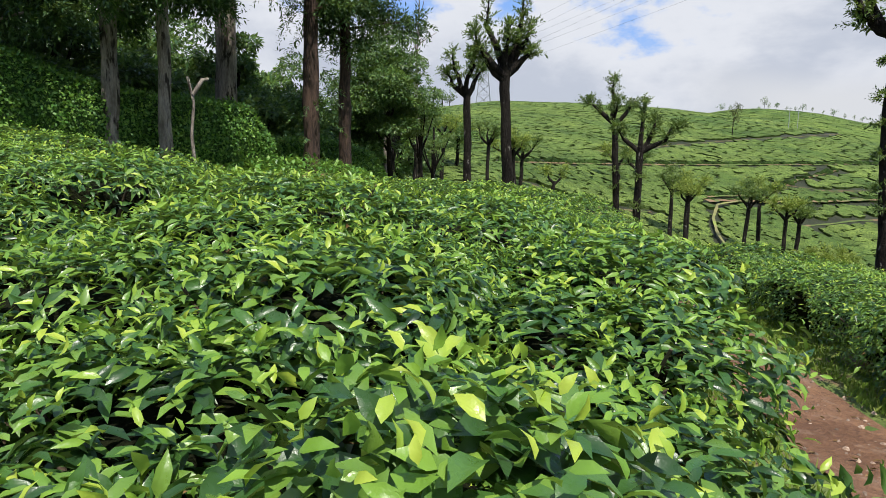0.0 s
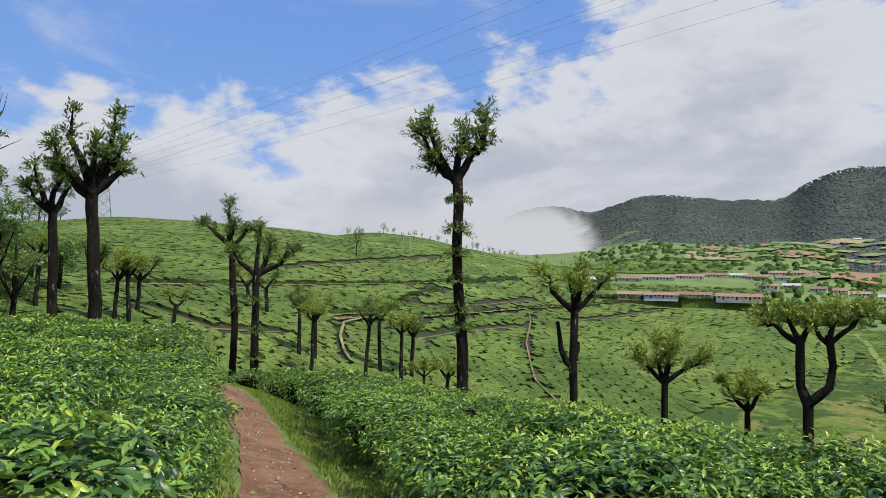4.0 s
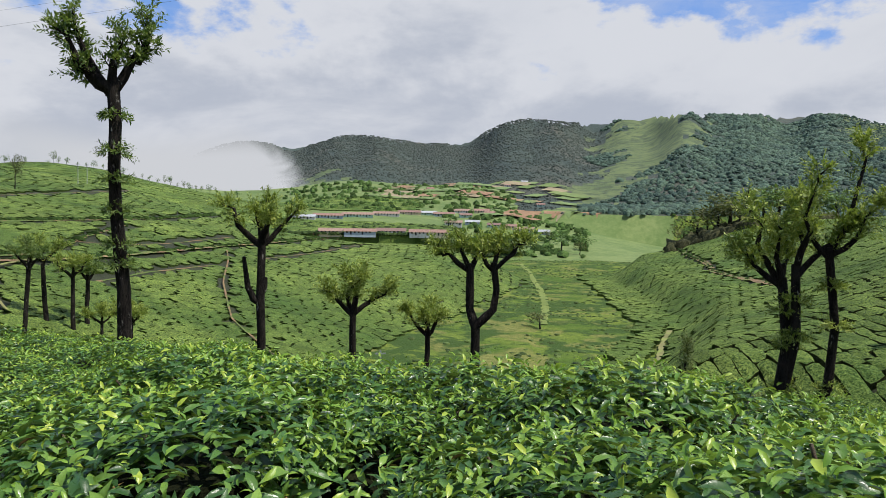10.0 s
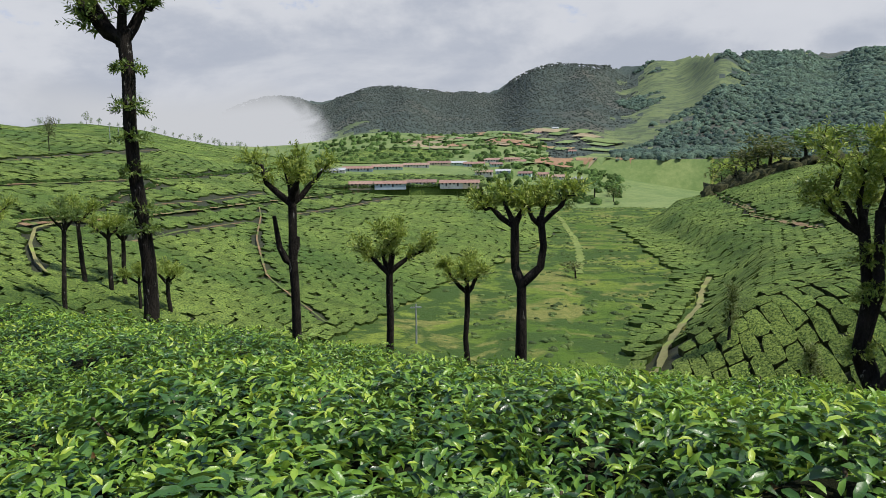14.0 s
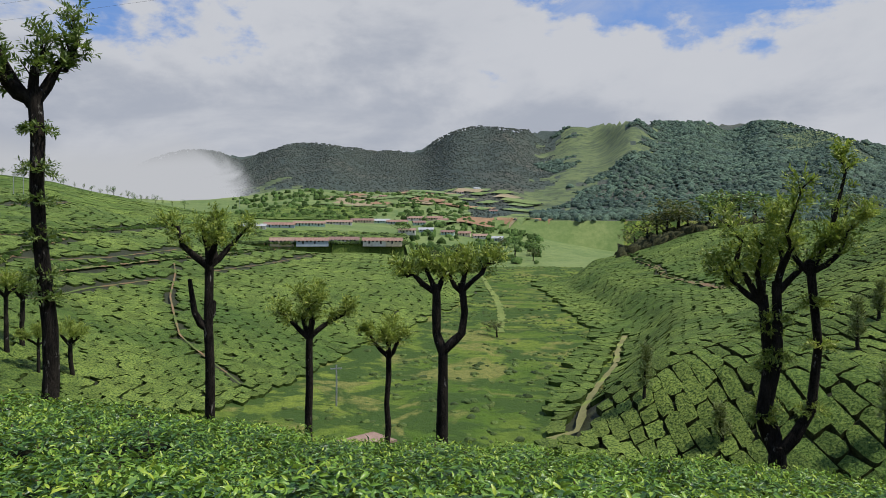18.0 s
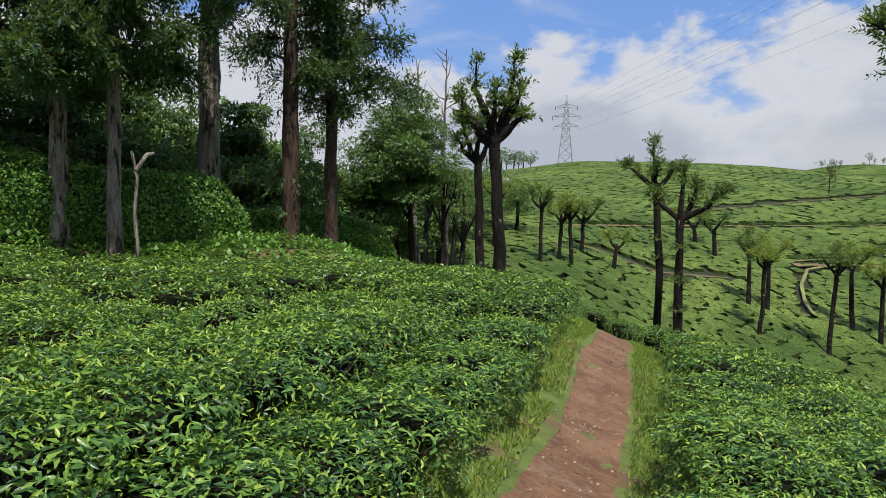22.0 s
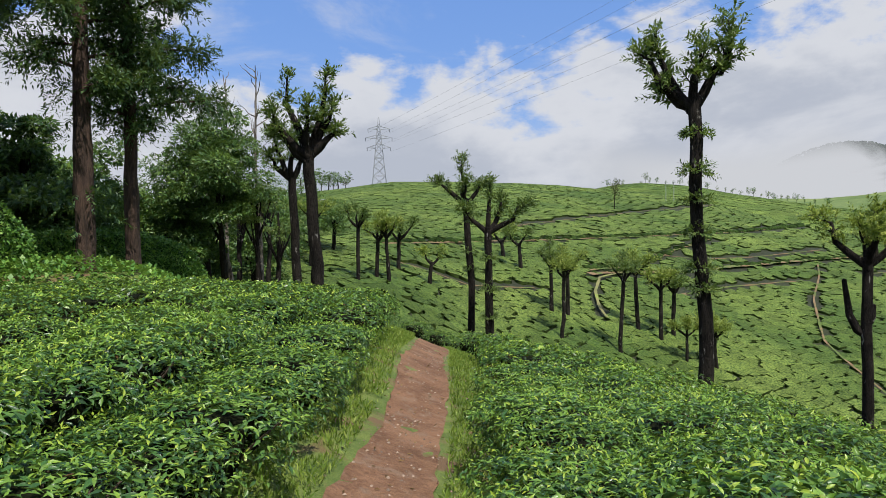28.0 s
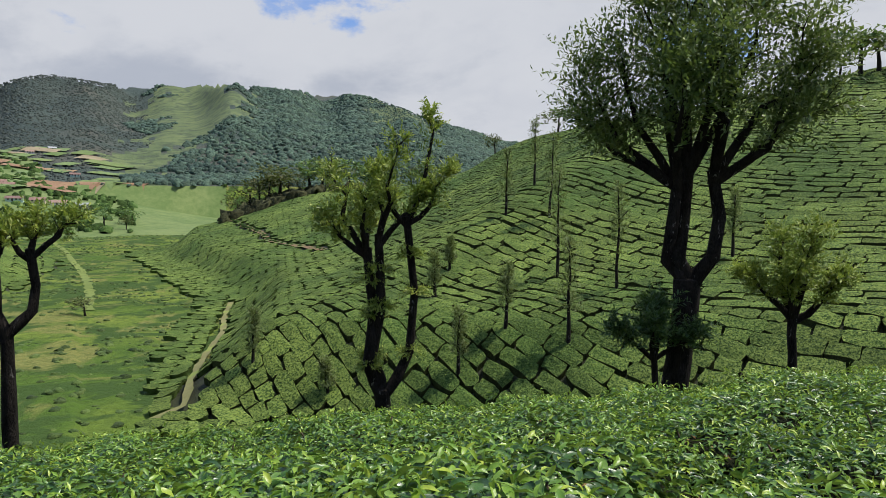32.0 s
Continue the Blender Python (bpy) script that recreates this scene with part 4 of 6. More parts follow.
# ---- trees ----
def bent(p0, p1, rng, count=7, sway=0.04):
    p0, p1 = np.asarray(p0, float), np.asarray(p1, float)
    t = np.linspace(0, 1, count)[:, None]
    size = np.linalg.norm(p1 - p0)
    off = np.cumsum(rng.normal(0, sway * size / count, (count, 3)), 0)
    off -= off[:1] + (off[-1:] - off[:1]) * t
    return p0 + (p1 - p0) * t + off


def along(path, where):
    """The point at a fraction of a path."""
    i = np.linspace(0, 1, len(path))
    return np.array([np.interp(where, i, path[:, k]) for k in range(3)]).T


class Wood:
    """One tree under construction: its frame of directions, random source, bark and leaves."""

    def __init__(self, at, az, bark, leaf, leaf_size, twig, dense, seed):
        self.at, self.bark, self.leaf, self.leaf_size, self.twig, self.dense = at, bark, leaf, leaf_size, twig, dense
        self.rng = np.random.default_rng(seed + 100)
        self.side = np.array([math.cos(radians(az)), math.sin(radians(az)), 0.0])
        self.away = np.cross([0, 0, 1.0], self.side)
        self.crown = Geo()

    def way(self, heading, climb):
        h, c = radians(heading), radians(climb)
        return (self.side * math.cos(h) + self.away * math.sin(h)) * math.cos(c) + np.array([0, 0, math.sin(c)])

    def limb(self, head, thick, heading, climb, length, tuft):
        rng, way = self.rng, self.way(heading, climb)
        limb = Geo()
        start = head - np.array([0, 0, thick * 1.2 + rng.uniform(0, 0.15)])
        end, mid = head + way * length, head + (way * [0.60, 0.60, 0.40] + rng.normal(0, 0.05, 3)) * length
        pts = np.array([start, (start + mid) / 2 + rng.normal(0, 0.03, 3), mid, (mid + end) / 2 + rng.normal(0, 0.08, 3) * length, end])
        tube(limb, pts, thick * np.array([0.72, 0.66, 0.52, 0.32, 0.1]), 7, rough=0.12, rng=rng)
        ob = piece("limb", limb, self.bark, self.at)
        count = int(98 * self.dense * max(tuft, 0.3) / 0.5)
        root = along(pts, 1.02 - 0.68 * rng.uniform(0, 1, count) ** 1.5)
        ways = unit(ball_ways(rng, count, -0.6) + way * 0.6 + np.array([0, 0, 0.3]))
        roots = root + ways * rng.uniform(0, tuft * 0.5, (count, 1))
        sprays(self.crown, roots, ways, rng.uniform(0.5, 1.2, count) * self.twig * (0.7 + tuft), self.leaf_size * 0.9, rng, 11, wide=1.35, spread=0.8)
        for k in range(5):
            twig = Geo()
            tube(twig, np.array([root[k], roots[k], roots[k] + ways[k] * self.twig * 0.8]), [0.024, 0.015, 0.004], 4)
            piece("twig", twig, self.bark, ob)

    def sprout(self, p, thick, size):
        geo, rng = Geo(), self.rng
        count = int(60 * self.dense)
        ways = ball_ways(rng, count, -0.4)
        sprays(geo, p + ways * [[1, 1, 0.5]] * thick * 0.9, ways * [[1, 1, 0.55]], size * rng.uniform(0.5, 1.1, count), self.leaf_size * 0.68, rng, 10, wide=1.3)
        piece("sprout", geo, self.leaf, self.at)

    def stub(self, p, thick, heading, length):
        geo, way = Geo(), self.way(heading, 0)
        up = np.array([0, 0, length])
        tube(geo, np.array([p - up * 0.12, p + way * length * 0.14 - up * 0.02, p + way * length * 0.27 + up * 0.25, p + way * length * 0.36 + up * 0.92]), thick * np.array([0.75, 0.72, 0.6, 0.42]), 8, rough=0.08, rng=self.rng)
        piece("stub", geo, self.bark, self.at)

    def close(self):
        if self.crown.n:
            piece("crown", self.crown, self.leaf, self.at)
        return self.at


def pollard(az, r, fork_el, limbs, thick, label, leaf=None, lean=0.0, tufts=(), leaf_size=0.15, dense=1.0, bark=None, seed=0, group="shade trees on the knoll", stubs=(), arms=(), twig=0.31, name="shade_tree"):
    """A lopped shade tree: dark trunk, stubby limbs that end in tufts of feathery leaves.
    limbs: (heading, climb, length, tuft size); tufts: (height fraction, size); stubs: (height fraction, heading, length);
    arms: (heading, out, up, thickness, limbs) for stems that part from the trunk's head."""
    base = spot(az, r)
    tall = r * math.tan(radians(fork_el)) - base.z
    at = thing(name, base, label, "tree", group)
    w = Wood(at, az, bark or BARK, leaf or OAK_LEAF, leaf_size, twig, dense, seed)
    trunk = Geo()
    path = bent((0, 0, -0.3), np.array([0, 0, tall]) - w.side * lean, w.rng, 9, 0.045)
    tube(trunk, path, thick * np.interp(np.linspace(0, 1, 9), [0, 0.05, 0.5, 1], [1.35, 1.08, 0.95, 0.86]), 9, rough=0.06, rng=w.rng)
    piece("trunk", trunk, w.bark, at)
    for spec in limbs:
        w.limb(path[-1], thick, *spec)
    for heading, out, up, size, more in arms:
        geo = Geo()
        way = w.way(heading, 0)
        p = path[-1]
        pts = np.array([p - [0, 0, thick], p + way * out * 0.55 + [0, 0, up * 0.06], p + way * out * 0.95 + [0, 0, up * 0.2], p + way * out * 1.08 + [0, 0, up * 0.55], p + way * out * 0.98 + [0, 0, up]])
        pts[2:4] += w.rng.normal(0, 0.055, (2, 3)) * up * [1, 1, 0.3]
        if up > 3:
            for p_at in (pts[2], pts[3], (pts[3] + pts[4]) / 2):
                w.sprout(p_at, thick * size, 0.3)
        tube(geo, pts, thick * size * np.array([1.0, 0.95, 0.85, 0.78, 0.7]), 8, rough=0.08, rng=w.rng)
        piece("arm", geo, w.bark, at)
        for spec in more:
            w.limb(pts[-1], thick * size * 0.8, *spec)
    for where, size in tufts:
        w.sprout(along(path, where), thick, size)
    for where, heading, length in stubs:
        w.stub(along(path, where), thick, heading, length)
    return w.close()


OAK = "lopped silver oak with dark trunk and tufted crown"
pollard(15.0, 14.2, 9.7, [(0, 52, 1.1, 0.36), (15, 66, 1.6, 0.42), (180, 44, 1.25, 0.4), (168, 12, 0.7, 0.28), (-60, 74, 0.95, 0.4), (178, 62, 1.5, 0.3)], 0.14, "tall " + OAK, dense=0.75, tufts=((0.9, 0.2), (0.79, 0.3), (0.71, 0.28), (0.62, 0.2), (0.52, 0.3), (0.46, 0.26)), seed=1, lean=0.15)
pollard(45.4, 16.6, 6.6, [(0, 60, 1.15, 0.34), (15, 76, 1.85, 0.3), (180, 46, 1.15, 0.36), (165, 74, 1.75, 0.26), (-90, 66, 1.0, 0.36), (60, 42, 0.75, 0.3), (178, 24, 0.8, 0.26), (5, 34, 0.75, 0.28)], 0.155, "broad " + OAK, dense=0.75, seed=2, lean=0.25)
pollard(47.0, 22.0, 4.6, [(0, 58, 0.9, 0.34), (180, 66, 1.3, 0.34), (165, 40, 1.0, 0.36), (-90, 70, 1.1, 0.36)], 0.14, "slanting " + OAK, dense=0.75, seed=3, lean=0.2)
pollard(31.5, 25.5, 0.2, [(0, 28, 1.6, 0.5), (20, 62, 1.2, 0.4), (170, 40, 1.1, 0.45), (80, 80, 1.7, 0.35)], 0.155, OAK, seed=4, tufts=((0.8, 0.3), (0.6, 0.35), (0.42, 0.3)))
pollard(32.9, 28.0, 2.6, [(120, 80, 1.6, 0.45), (180, 28, 1.3, 0.5), (0, 40, 0.8, 0.4), (-90, 50, 0.9, 0.4)], 0.15, "slender " + OAK, dense=0.75, seed=5, lean=0.2, tufts=((0.6, 0.3), (0.7, 0.3)))
pollard(3.7, 21.0, -2.4, [(180, 42, 1.5, 0.5), (0, 40, 1.4, 0.5), (60, 70, 1.2, 0.5), (150, 75, 1.0, 0.4), (-70, 50, 1.1, 0.45)], 0.15, "forked " + OAK, leaf=OAK_YELLOW, seed=6, stubs=((0.76, 180, 1.4), (0.79, 0, 0.45)), dense=0.8)
pollard(-4.1, 22.0, -8.3, [(180, 35, 1.2, 0.5), (0, 32, 1.4, 0.5), (120, 60, 1.3, 0.5), (-60, 62, 1.2, 0.5), (30, 75, 1.3, 0.4)], 0.13, "low lopped oak with yellow-green leaves", leaf=OAK_YELLOW, seed=7, tufts=((0.45, 0.4),))
pollard(-10.6, 24.0, -10.0, [(180, 40, 1.0, 0.5), (0, 45, 0.7, 0.45), (80, 65, 1.0, 0.5), (-100, 50, 0.8, 0.5)], 0.11, "low lopped oak with yellow-green leaves", leaf=OAK_YELLOW, seed=8, stubs=((0.5, 180, 0.5),))
pollard(-15.2, 16.4, -9.6, [], 0.15, "lopped oak forked like a goblet", leaf=OAK_YELLOW, seed=9, tufts=((0.35, 0.3),), dense=0.85,
        arms=((180, 0.16, 1.45, 0.85, ((180, 25, 1.0, 0.4), (150, 60, 0.7, 0.4), (40, 45, 0.7, 0.35))), (0, 0.46, 1.5, 0.8, ((0, 35, 0.9, 0.45), (60, 60, 0.7, 0.4), (180, 40, 0.6, 0.35)))))
pollard(-41.4, 16.6, -15.8, [], 0.21, "many-stemmed lopped oak with crooked stems", leaf=OAK_YELLOW, seed=10, dense=0.9,
        arms=((180, 0.35, 3.3, 0.7, ((180, 35, 1.1, 0.5), (160, 62, 1.9, 0.5), (90, 50, 1.2, 0.5), (-90, 60, 1.3, 0.5))), (150, 0.1, 3.6, 0.7, ((0, 45, 1.3, 0.5), (70, 70, 1.6, 0.5), (-60, 65, 2.2, 0.45))), (0, 0.58, 4.0, 0.6, ((30, 75, 2.4, 0.45), (0, 45, 1.4, 0.45), (150, 55, 1.3, 0.5)))))
pollard(-64.0, 16.0, -7.0, [], 0.30, "tall bushy silver oak with several dark stems", seed=11, dense=1.2, leaf=OAK_DUSKY, twig=0.8, leaf_size=0.19, lean=-0.25,
        arms=((180, 0.22, 2.1, 0.56, ((180, 66, 2.9, 0.7), (150, 80, 3.9, 0.7), (178, 34, 2.3, 0.6), (90, 62, 2.6, 0.7), (-90, 60, 2.4, 0.7), (172, 50, 3.0, 0.7))), (90, 0.05, 2.5, 0.56, ((60, 84, 3.8, 0.7), (-60, 78, 3.4, 0.7), (180, 72, 3.6, 0.7), (0, 68, 3.2, 0.7))), (0, 0.46, 2.3, 0.56, ((0, 60, 3.2, 0.7), (30, 80, 3.9, 0.7), (0, 30, 2.2, 0.6), (-90, 62, 2.6, 0.7), (10, 46, 2.9, 0.7)))))
pollard(-62.6, 15.2, -12.6, [(180, 30, 0.8, 0.5), (0, 30, 0.9, 0.5), (90, 60, 0.9, 0.5), (-90, 50, 0.8, 0.5), (20, 80, 0.9, 0.5)], 0.07, "low dark-green bush under the tall oak", leaf=CONIFER, seed=13, name="shrub", group="")
pollard(-72.7, 20.0, -8.8, [(180, 40, 1.3, 0.7), (0, 40, 1.3, 0.7), (90, 50, 1.3, 0.7), (-90, 50, 1.3, 0.7), (130, 75, 1.9, 0.7), (-40, 75, 2.0, 0.7)], 0.13, "round leafy young oak", leaf=OAK_YELLOW, seed=12, dense=1.3)
for n, (az, base_el, fork_el) in enumerate([(42.2, -4.2, 0.7), (40.7, -4.0, -0.4), (39.6, -4.4, -0.2), (38.8, -3.3, -0.4), (36.3, -4.6, -2.5), (44.2, -1.6, 0.9), (26.2, -6.9, -2.9), (25.4, -9.1, -3.7), (24.8, -7.2, -3.2), (20.7, -10.1, -3.9), (19.3, -8.2, -3.4), (17.5, -9.0, -4.6), (16.6, -8.6, -4.8), (13.4, -11.0, -8.3), (30.0, -2.3, -0.7), (28.6, -3.3, -1.0), (46.0, -3.0, 1.2)]):
    rng = np.random.default_rng(60 + n)
    r = far_spot(az, base_el)
    f = r / 45.0
    pollard(az, r, fork_el, [(h + rng.uniform(-30, 30), c, ln * f * rng.uniform(0.7, 1.2), 0.42 * f) for h, c, ln in ((0, 45, 1.1), (180, 45, 1.1), (100, 70, 1.2), (-80, 55, 0.9))][: 2 if n in (4, 14, 15) else 4],
            0.13 * f, "small " + OAK, leaf=OAK_YELLOW if n % 3 else OAK_LEAF, seed=30 + n, leaf_size=0.17 * f, dense=0.55, group="shade trees on the far slope", twig=0.45 * f, lean=rng.uniform(-0.3, 0.3))
pollard(15.6, far_spot(15.6, -10.6), -8.2, [(0, 30, 1.3, 0.7), (180, 30, 1.3, 0.7), (90, 60, 1.2, 0.7), (-90, 60, 1.2, 0.7)], 0.13, "bushy yellow-green oak sapling", leaf=OAK_YELLOW, seed=50, dense=1.0, leaf_size=0.16, group="shade trees on the far slope")


def thin_tree(az, base_el, top_el, seed):
    """A slender young tree with sparse upright twigs."""
    r = far_spot(az, base_el, 30)
    base = spot(az, r)
    tall = r * math.tan(radians(top_el)) - base.z
    at = thing("young_tree", base, "slender young shade tree with sparse grey-green twigs", "tree", "young trees on the steep bank")
    w = Wood(at, az, BARK, THIN_LEAF, 0.2, 0.7, 0.6, seed)
    geo = Geo()
    path = bent((0, 0, -0.3), (w.rng.normal(0, 0.15), w.rng.normal(0, 0.15), tall * 0.92), w.rng, 8, 0.05)
    tube(geo, path, np.linspace(0.17, 0.04, 8), 6)
    piece("trunk", geo, BARK, at)
    count = 150
    where = w.rng.uniform(0.30, 1.0, count)
    ways = unit(ball_ways(w.rng, count, -0.2) + np.array([0, 0, 0.9]))
    spread = tall * 0.14 * (1.3 - where)
    root = along(path, where)
    ends = root + ways * w.rng.uniform(0.3, 1, (count, 1)) * spread[:, None]
    sprays(w.crown, ends, ways, w.rng.uniform(0.5, 1.0, count) * 0.9, 0.26, w.rng, 9, wide=1.3)
    for k in range(6):
        limb = Geo()
        tube(limb, np.array([root[k], (root[k] + ends[k]) / 2, ends[k] + ways[k] * 0.6]), [0.05, 0.035, 0.012], 5)
        piece("limb", limb, BARK, at)
    w.close()


for n, spec in enumerate([(-52.2, -1.9, 4.0), (-55.8, -2.3, 5.3), (-56.4, -7.2, 2.4), (-61.0, -8.1, 1.4), (-57.3, -12.5, -3.2), (-52.1, -11.5, -5.6), (-48.3, -15.1, -9.4), (-46.4, -8.9, -4.7), (-31.5, -14.0, -9.1), (-37.5, -16.5, -13.4), (-69.7, -5.1, 0.5), (-54.6, 0.5, 6.4), (-47.5, -6.6, -3.4)]):
    thin_tree(*spec, 200 + n)


def leafy(geo, centre, radius, count, leaf, rng, low=-0.7, droop=0.0, shell=0.55, form=LEAF_PLAIN):
    """A clump of single leaves, thicker to its outside."""
    ways = ball_ways(rng, count, low)
    at = centre + ways * radius * (shell + (1 - shell) * rng.uniform(0, 1, (count, 1)) ** 0.5)
    leaves(geo, at, ways + rng.normal(0, 0.5, (count, 3)) + np.array([0, 0, -droop]), ways + np.array([0, 0, 0.8]) + rng.normal(0, 0.4, (count, 3)), leaf * rng.uniform(0.6, 1.3, count), form)


def broadleaf(az, r, top_el, wide, label, seed, leaf=None, bare=0.28, clumps=34, leaf_size=0.2, thick=0.2, group="trees behind the hedge", lean=0.0, per=150):
    """A full-crowned tree: trunk, spreading limbs and many leafy clumps with gaps between them."""
    base = spot(az, r)
    tall = r * math.tan(radians(top_el)) - base.z
    at = thing("leafy_tree", base, label, "tree", group)
    rng = np.random.default_rng(seed)
    side = np.array([math.cos(radians(az)), math.sin(radians(az)), 0.0])
    trunk = Geo()
    path = bent((0, 0, -0.3), np.array([0, 0, tall * 0.8]) - side * lean, rng, 7, 0.06)
    tube(trunk, path, thick * np.linspace(1.2, 0.3, 7), 8, rough=0.06, rng=rng)
    piece("trunk", trunk, BARK, at)
    crown = Geo()
    mid = np.array([0, 0, tall * (bare + 1) / 2]) - side * lean
    half = np.array([wide, wide, tall * (1 - bare) / 2])
    for k in range(clumps):
        way = ball_ways(rng, 1, -0.85)[0]
        centre = mid + way * half * rng.uniform(0.45, 1.0)
        size = wide * rng.uniform(0.24, 0.42)
        leafy(crown, centre, size * np.array([1, 1, 0.5]), int(per * 1.9), leaf_size * 0.66, rng, -0.4, 0.3)
        if k < 7:
            limb = Geo()
            start = along(path, np.clip(centre[2] / tall - 0.15, 0.2, 0.95))
            tube(limb, np.array([start, (start + centre) / 2 + [0, 0, -0.1], centre]), thick * np.array([0.5, 0.3, 0.1]), 6)
            piece("limb", limb, BARK, at)
    piece("crown", crown, leaf or BROADLEAF, at)
    return at


BROAD = "dense dark-green broadleaf tree behind the hedge"
for n, (az, r, el, wide) in enumerate([(92, 21, 17, 3.2), (84, 24, 14.2, 3.0), (79.5, 22.5, 11.5, 2.2), (74.5, 25, 10.6, 2.4), (70.5, 27, 9.8, 2.2), (66.4, 25, 8.6, 1.6), (62.5, 28, 7.0, 2.0), (58.5, 30, 3.6, 1.7), (87, 20.5, 7.0, 2.2), (76.5, 20.5, 5.8, 2.0), (70.8, 22.5, 5.2, 2.0), (64.5, 22.5, 4.6, 1.8), (57.0, 27.0, 1.8, 1.5), (55.0, 32.0, 1.6, 1.6), (50.5, 38.0, 3.4, 2.4), (53.0, 44.0, 4.0, 3.0), (46.0, 60.0, 3.6, 3.4), (48.5, 52.0, 4.0, 3.0), (98, 19, 9, 2.4)]):
    broadleaf(az, r, el, wide, BROAD, 300 + n, bare=0.05, clumps=44, per=150, leaf_size=0.3)
broadleaf(52.6, 27.0, 9.2, 1.95, "round-crowned tree with layered dark leaves", 340, bare=0.24, clumps=120, per=170, leaf_size=0.21, thick=0.13, lean=0.4, leaf=BROADLEAF, group="trees past the hedge")
for n, (az, r, el) in enumerate([(50.3, 27, 4.2), (48.6, 30, 3.6), (51.5, 33, 5.2), (49.4, 36, 5.0), (54.0, 29, 3.4)]):
    broadleaf(az, r, el, 0.9, "thin-stemmed tree at the end of the hedge", 350 + n, bare=0.5, clumps=10, per=70, leaf_size=0.16, thick=0.13, leaf=OAK_LEAF, group="trees past the hedge")


def bare_tree(az, r, low_el, top_el, seed):
    """A dead tree: thin forking twigs only."""
    base = spot(az, r)
    tall = r * math.tan(radians(top_el)) - base.z
    at = thing("bare_tree", base, "leafless grey tree with thin forked twigs", "tree", "trees past the hedge")
    rng = np.random.default_rng(seed)
    trunk = Geo()
    path = bent((0, 0, -0.3), (rng.normal(0, 0.3), rng.normal(0, 0.3), tall), rng, 10, 0.10)
    tube(trunk, path, np.linspace(0.13, 0.015, 10), 6)
    piece("trunk", trunk, BARK_GREY, at)
    low = (r * math.tan(radians(low_el)) - base.z) / tall
    for k in range(16):
        limb = Geo()
        p = along(path, rng.uniform(low, 0.97))
        way = unit(ball_ways(rng, 1, 0.1)[0] + np.array([0, 0, 0.5]))
        size = rng.uniform(0.5, 1.3)
        tube(limb, bent(p, p + way * size, rng, 5, 0.2), np.linspace(0.03, 0.006, 5), 4)
        piece("limb", limb, BARK_GREY, at)


bare_tree(49.9, 29.0, 6.0, 13.2, 401)
bare_tree(52.2, 31.0, 6.5, 12.2, 402)
bare_tree(54.2, 33.0, 4.0, 9.5, 403)


def conifer(az, r, thick, low_el, seed, bark, label, reach=2.6, top=15.0, boughs=46, stubs=(), lean=0.0, low_sprays=0, hang=0.5, toward=None):
    """A tall evergreen: long bare trunk below, drooping boughs with hanging needles above."""
    base = spot(az, r)
    at = thing("conifer", base, label, "tree", "tall evergreens along the hedge")
    rng = np.random.default_rng(seed)
    side = np.array([math.cos(radians(az)), math.sin(radians(az)), 0.0])
    trunk = Geo()
    path = bent((0, 0, -0.3), np.array([0, 0, top]) - side * lean, rng, 30, 0.012)
    tube(trunk, path, thick * np.interp(np.linspace(0, 1, 30), [0, 0.06, 0.5, 1], [1.3, 1.05, 0.8, 0.2]), 14, rough=0.10, rng=rng)
    body = piece("trunk", trunk, bark, at)
    low = (r * math.tan(radians(low_el)) - base.z) / top
    crown = Geo()
    for k in range(boughs):
        where = low + (0.98 - low) * (k / boughs) ** 1.1
        p = along(path, where)
        a = k * 2.4 + rng.uniform(-0.5, 0.5)
        size = reach * (1.05 - 0.7 * (where - low) / (1 - low)) * rng.uniform(0.65, 1.1)
        way = np.array([math.cos(a), math.sin(a), 0.12])
        if toward is not None:
            size *= 0.55 + 0.6 * max(0.0, float(way[:2] @ (side[:2] * toward)))
        end = p + way * size + np.array([0, 0, 0.04 * size])
        pts = np.array([p, p + way * size * 0.5 + [0, 0, 0.05 * size], end])
        limb = Geo()
        tube(limb, pts, [0.05, 0.032, 0.01], 5)
        piece("bough", limb, bark, at)
        count = int(78 * size)
        root = along(pts, 1.03 - 0.75 * rng.uniform(0, 1, count) ** 1.3) + rng.normal(0, 0.13, (count, 3))
        ways = unit(rng.normal(0, 0.7, (count, 3)) + way * 0.6 + np.array([0, 0, 0.3 - hang]))
        sprays(crown, root, ways, rng.uniform(0.28, 0.6, count), 0.17, rng, 9, wide=1.2, spread=0.6)
    for k in range(low_sprays):
        p = along(path, rng.uniform(0.06, low))
        ways = ball_ways(rng, 9, -0.6)
        sprays(crown, p + ways * [[0.5, 0.5, 0.6]] * rng.uniform(0.3, 1.2, (9, 1)), ways + [0, 0, -0.5], rng.uniform(0.3, 0.6, 9), 0.15, rng, 14, wide=1.2)
    piece("crown", crown, CONIFER, at)
    for el, heading, length in stubs:
        w = Wood(at, az, bark, None, 0, 0, 0, seed)
        w.stub(along(path, (r * math.tan(radians(el)) - base.z) / top), thick * 0.9, heading, length)
    return at


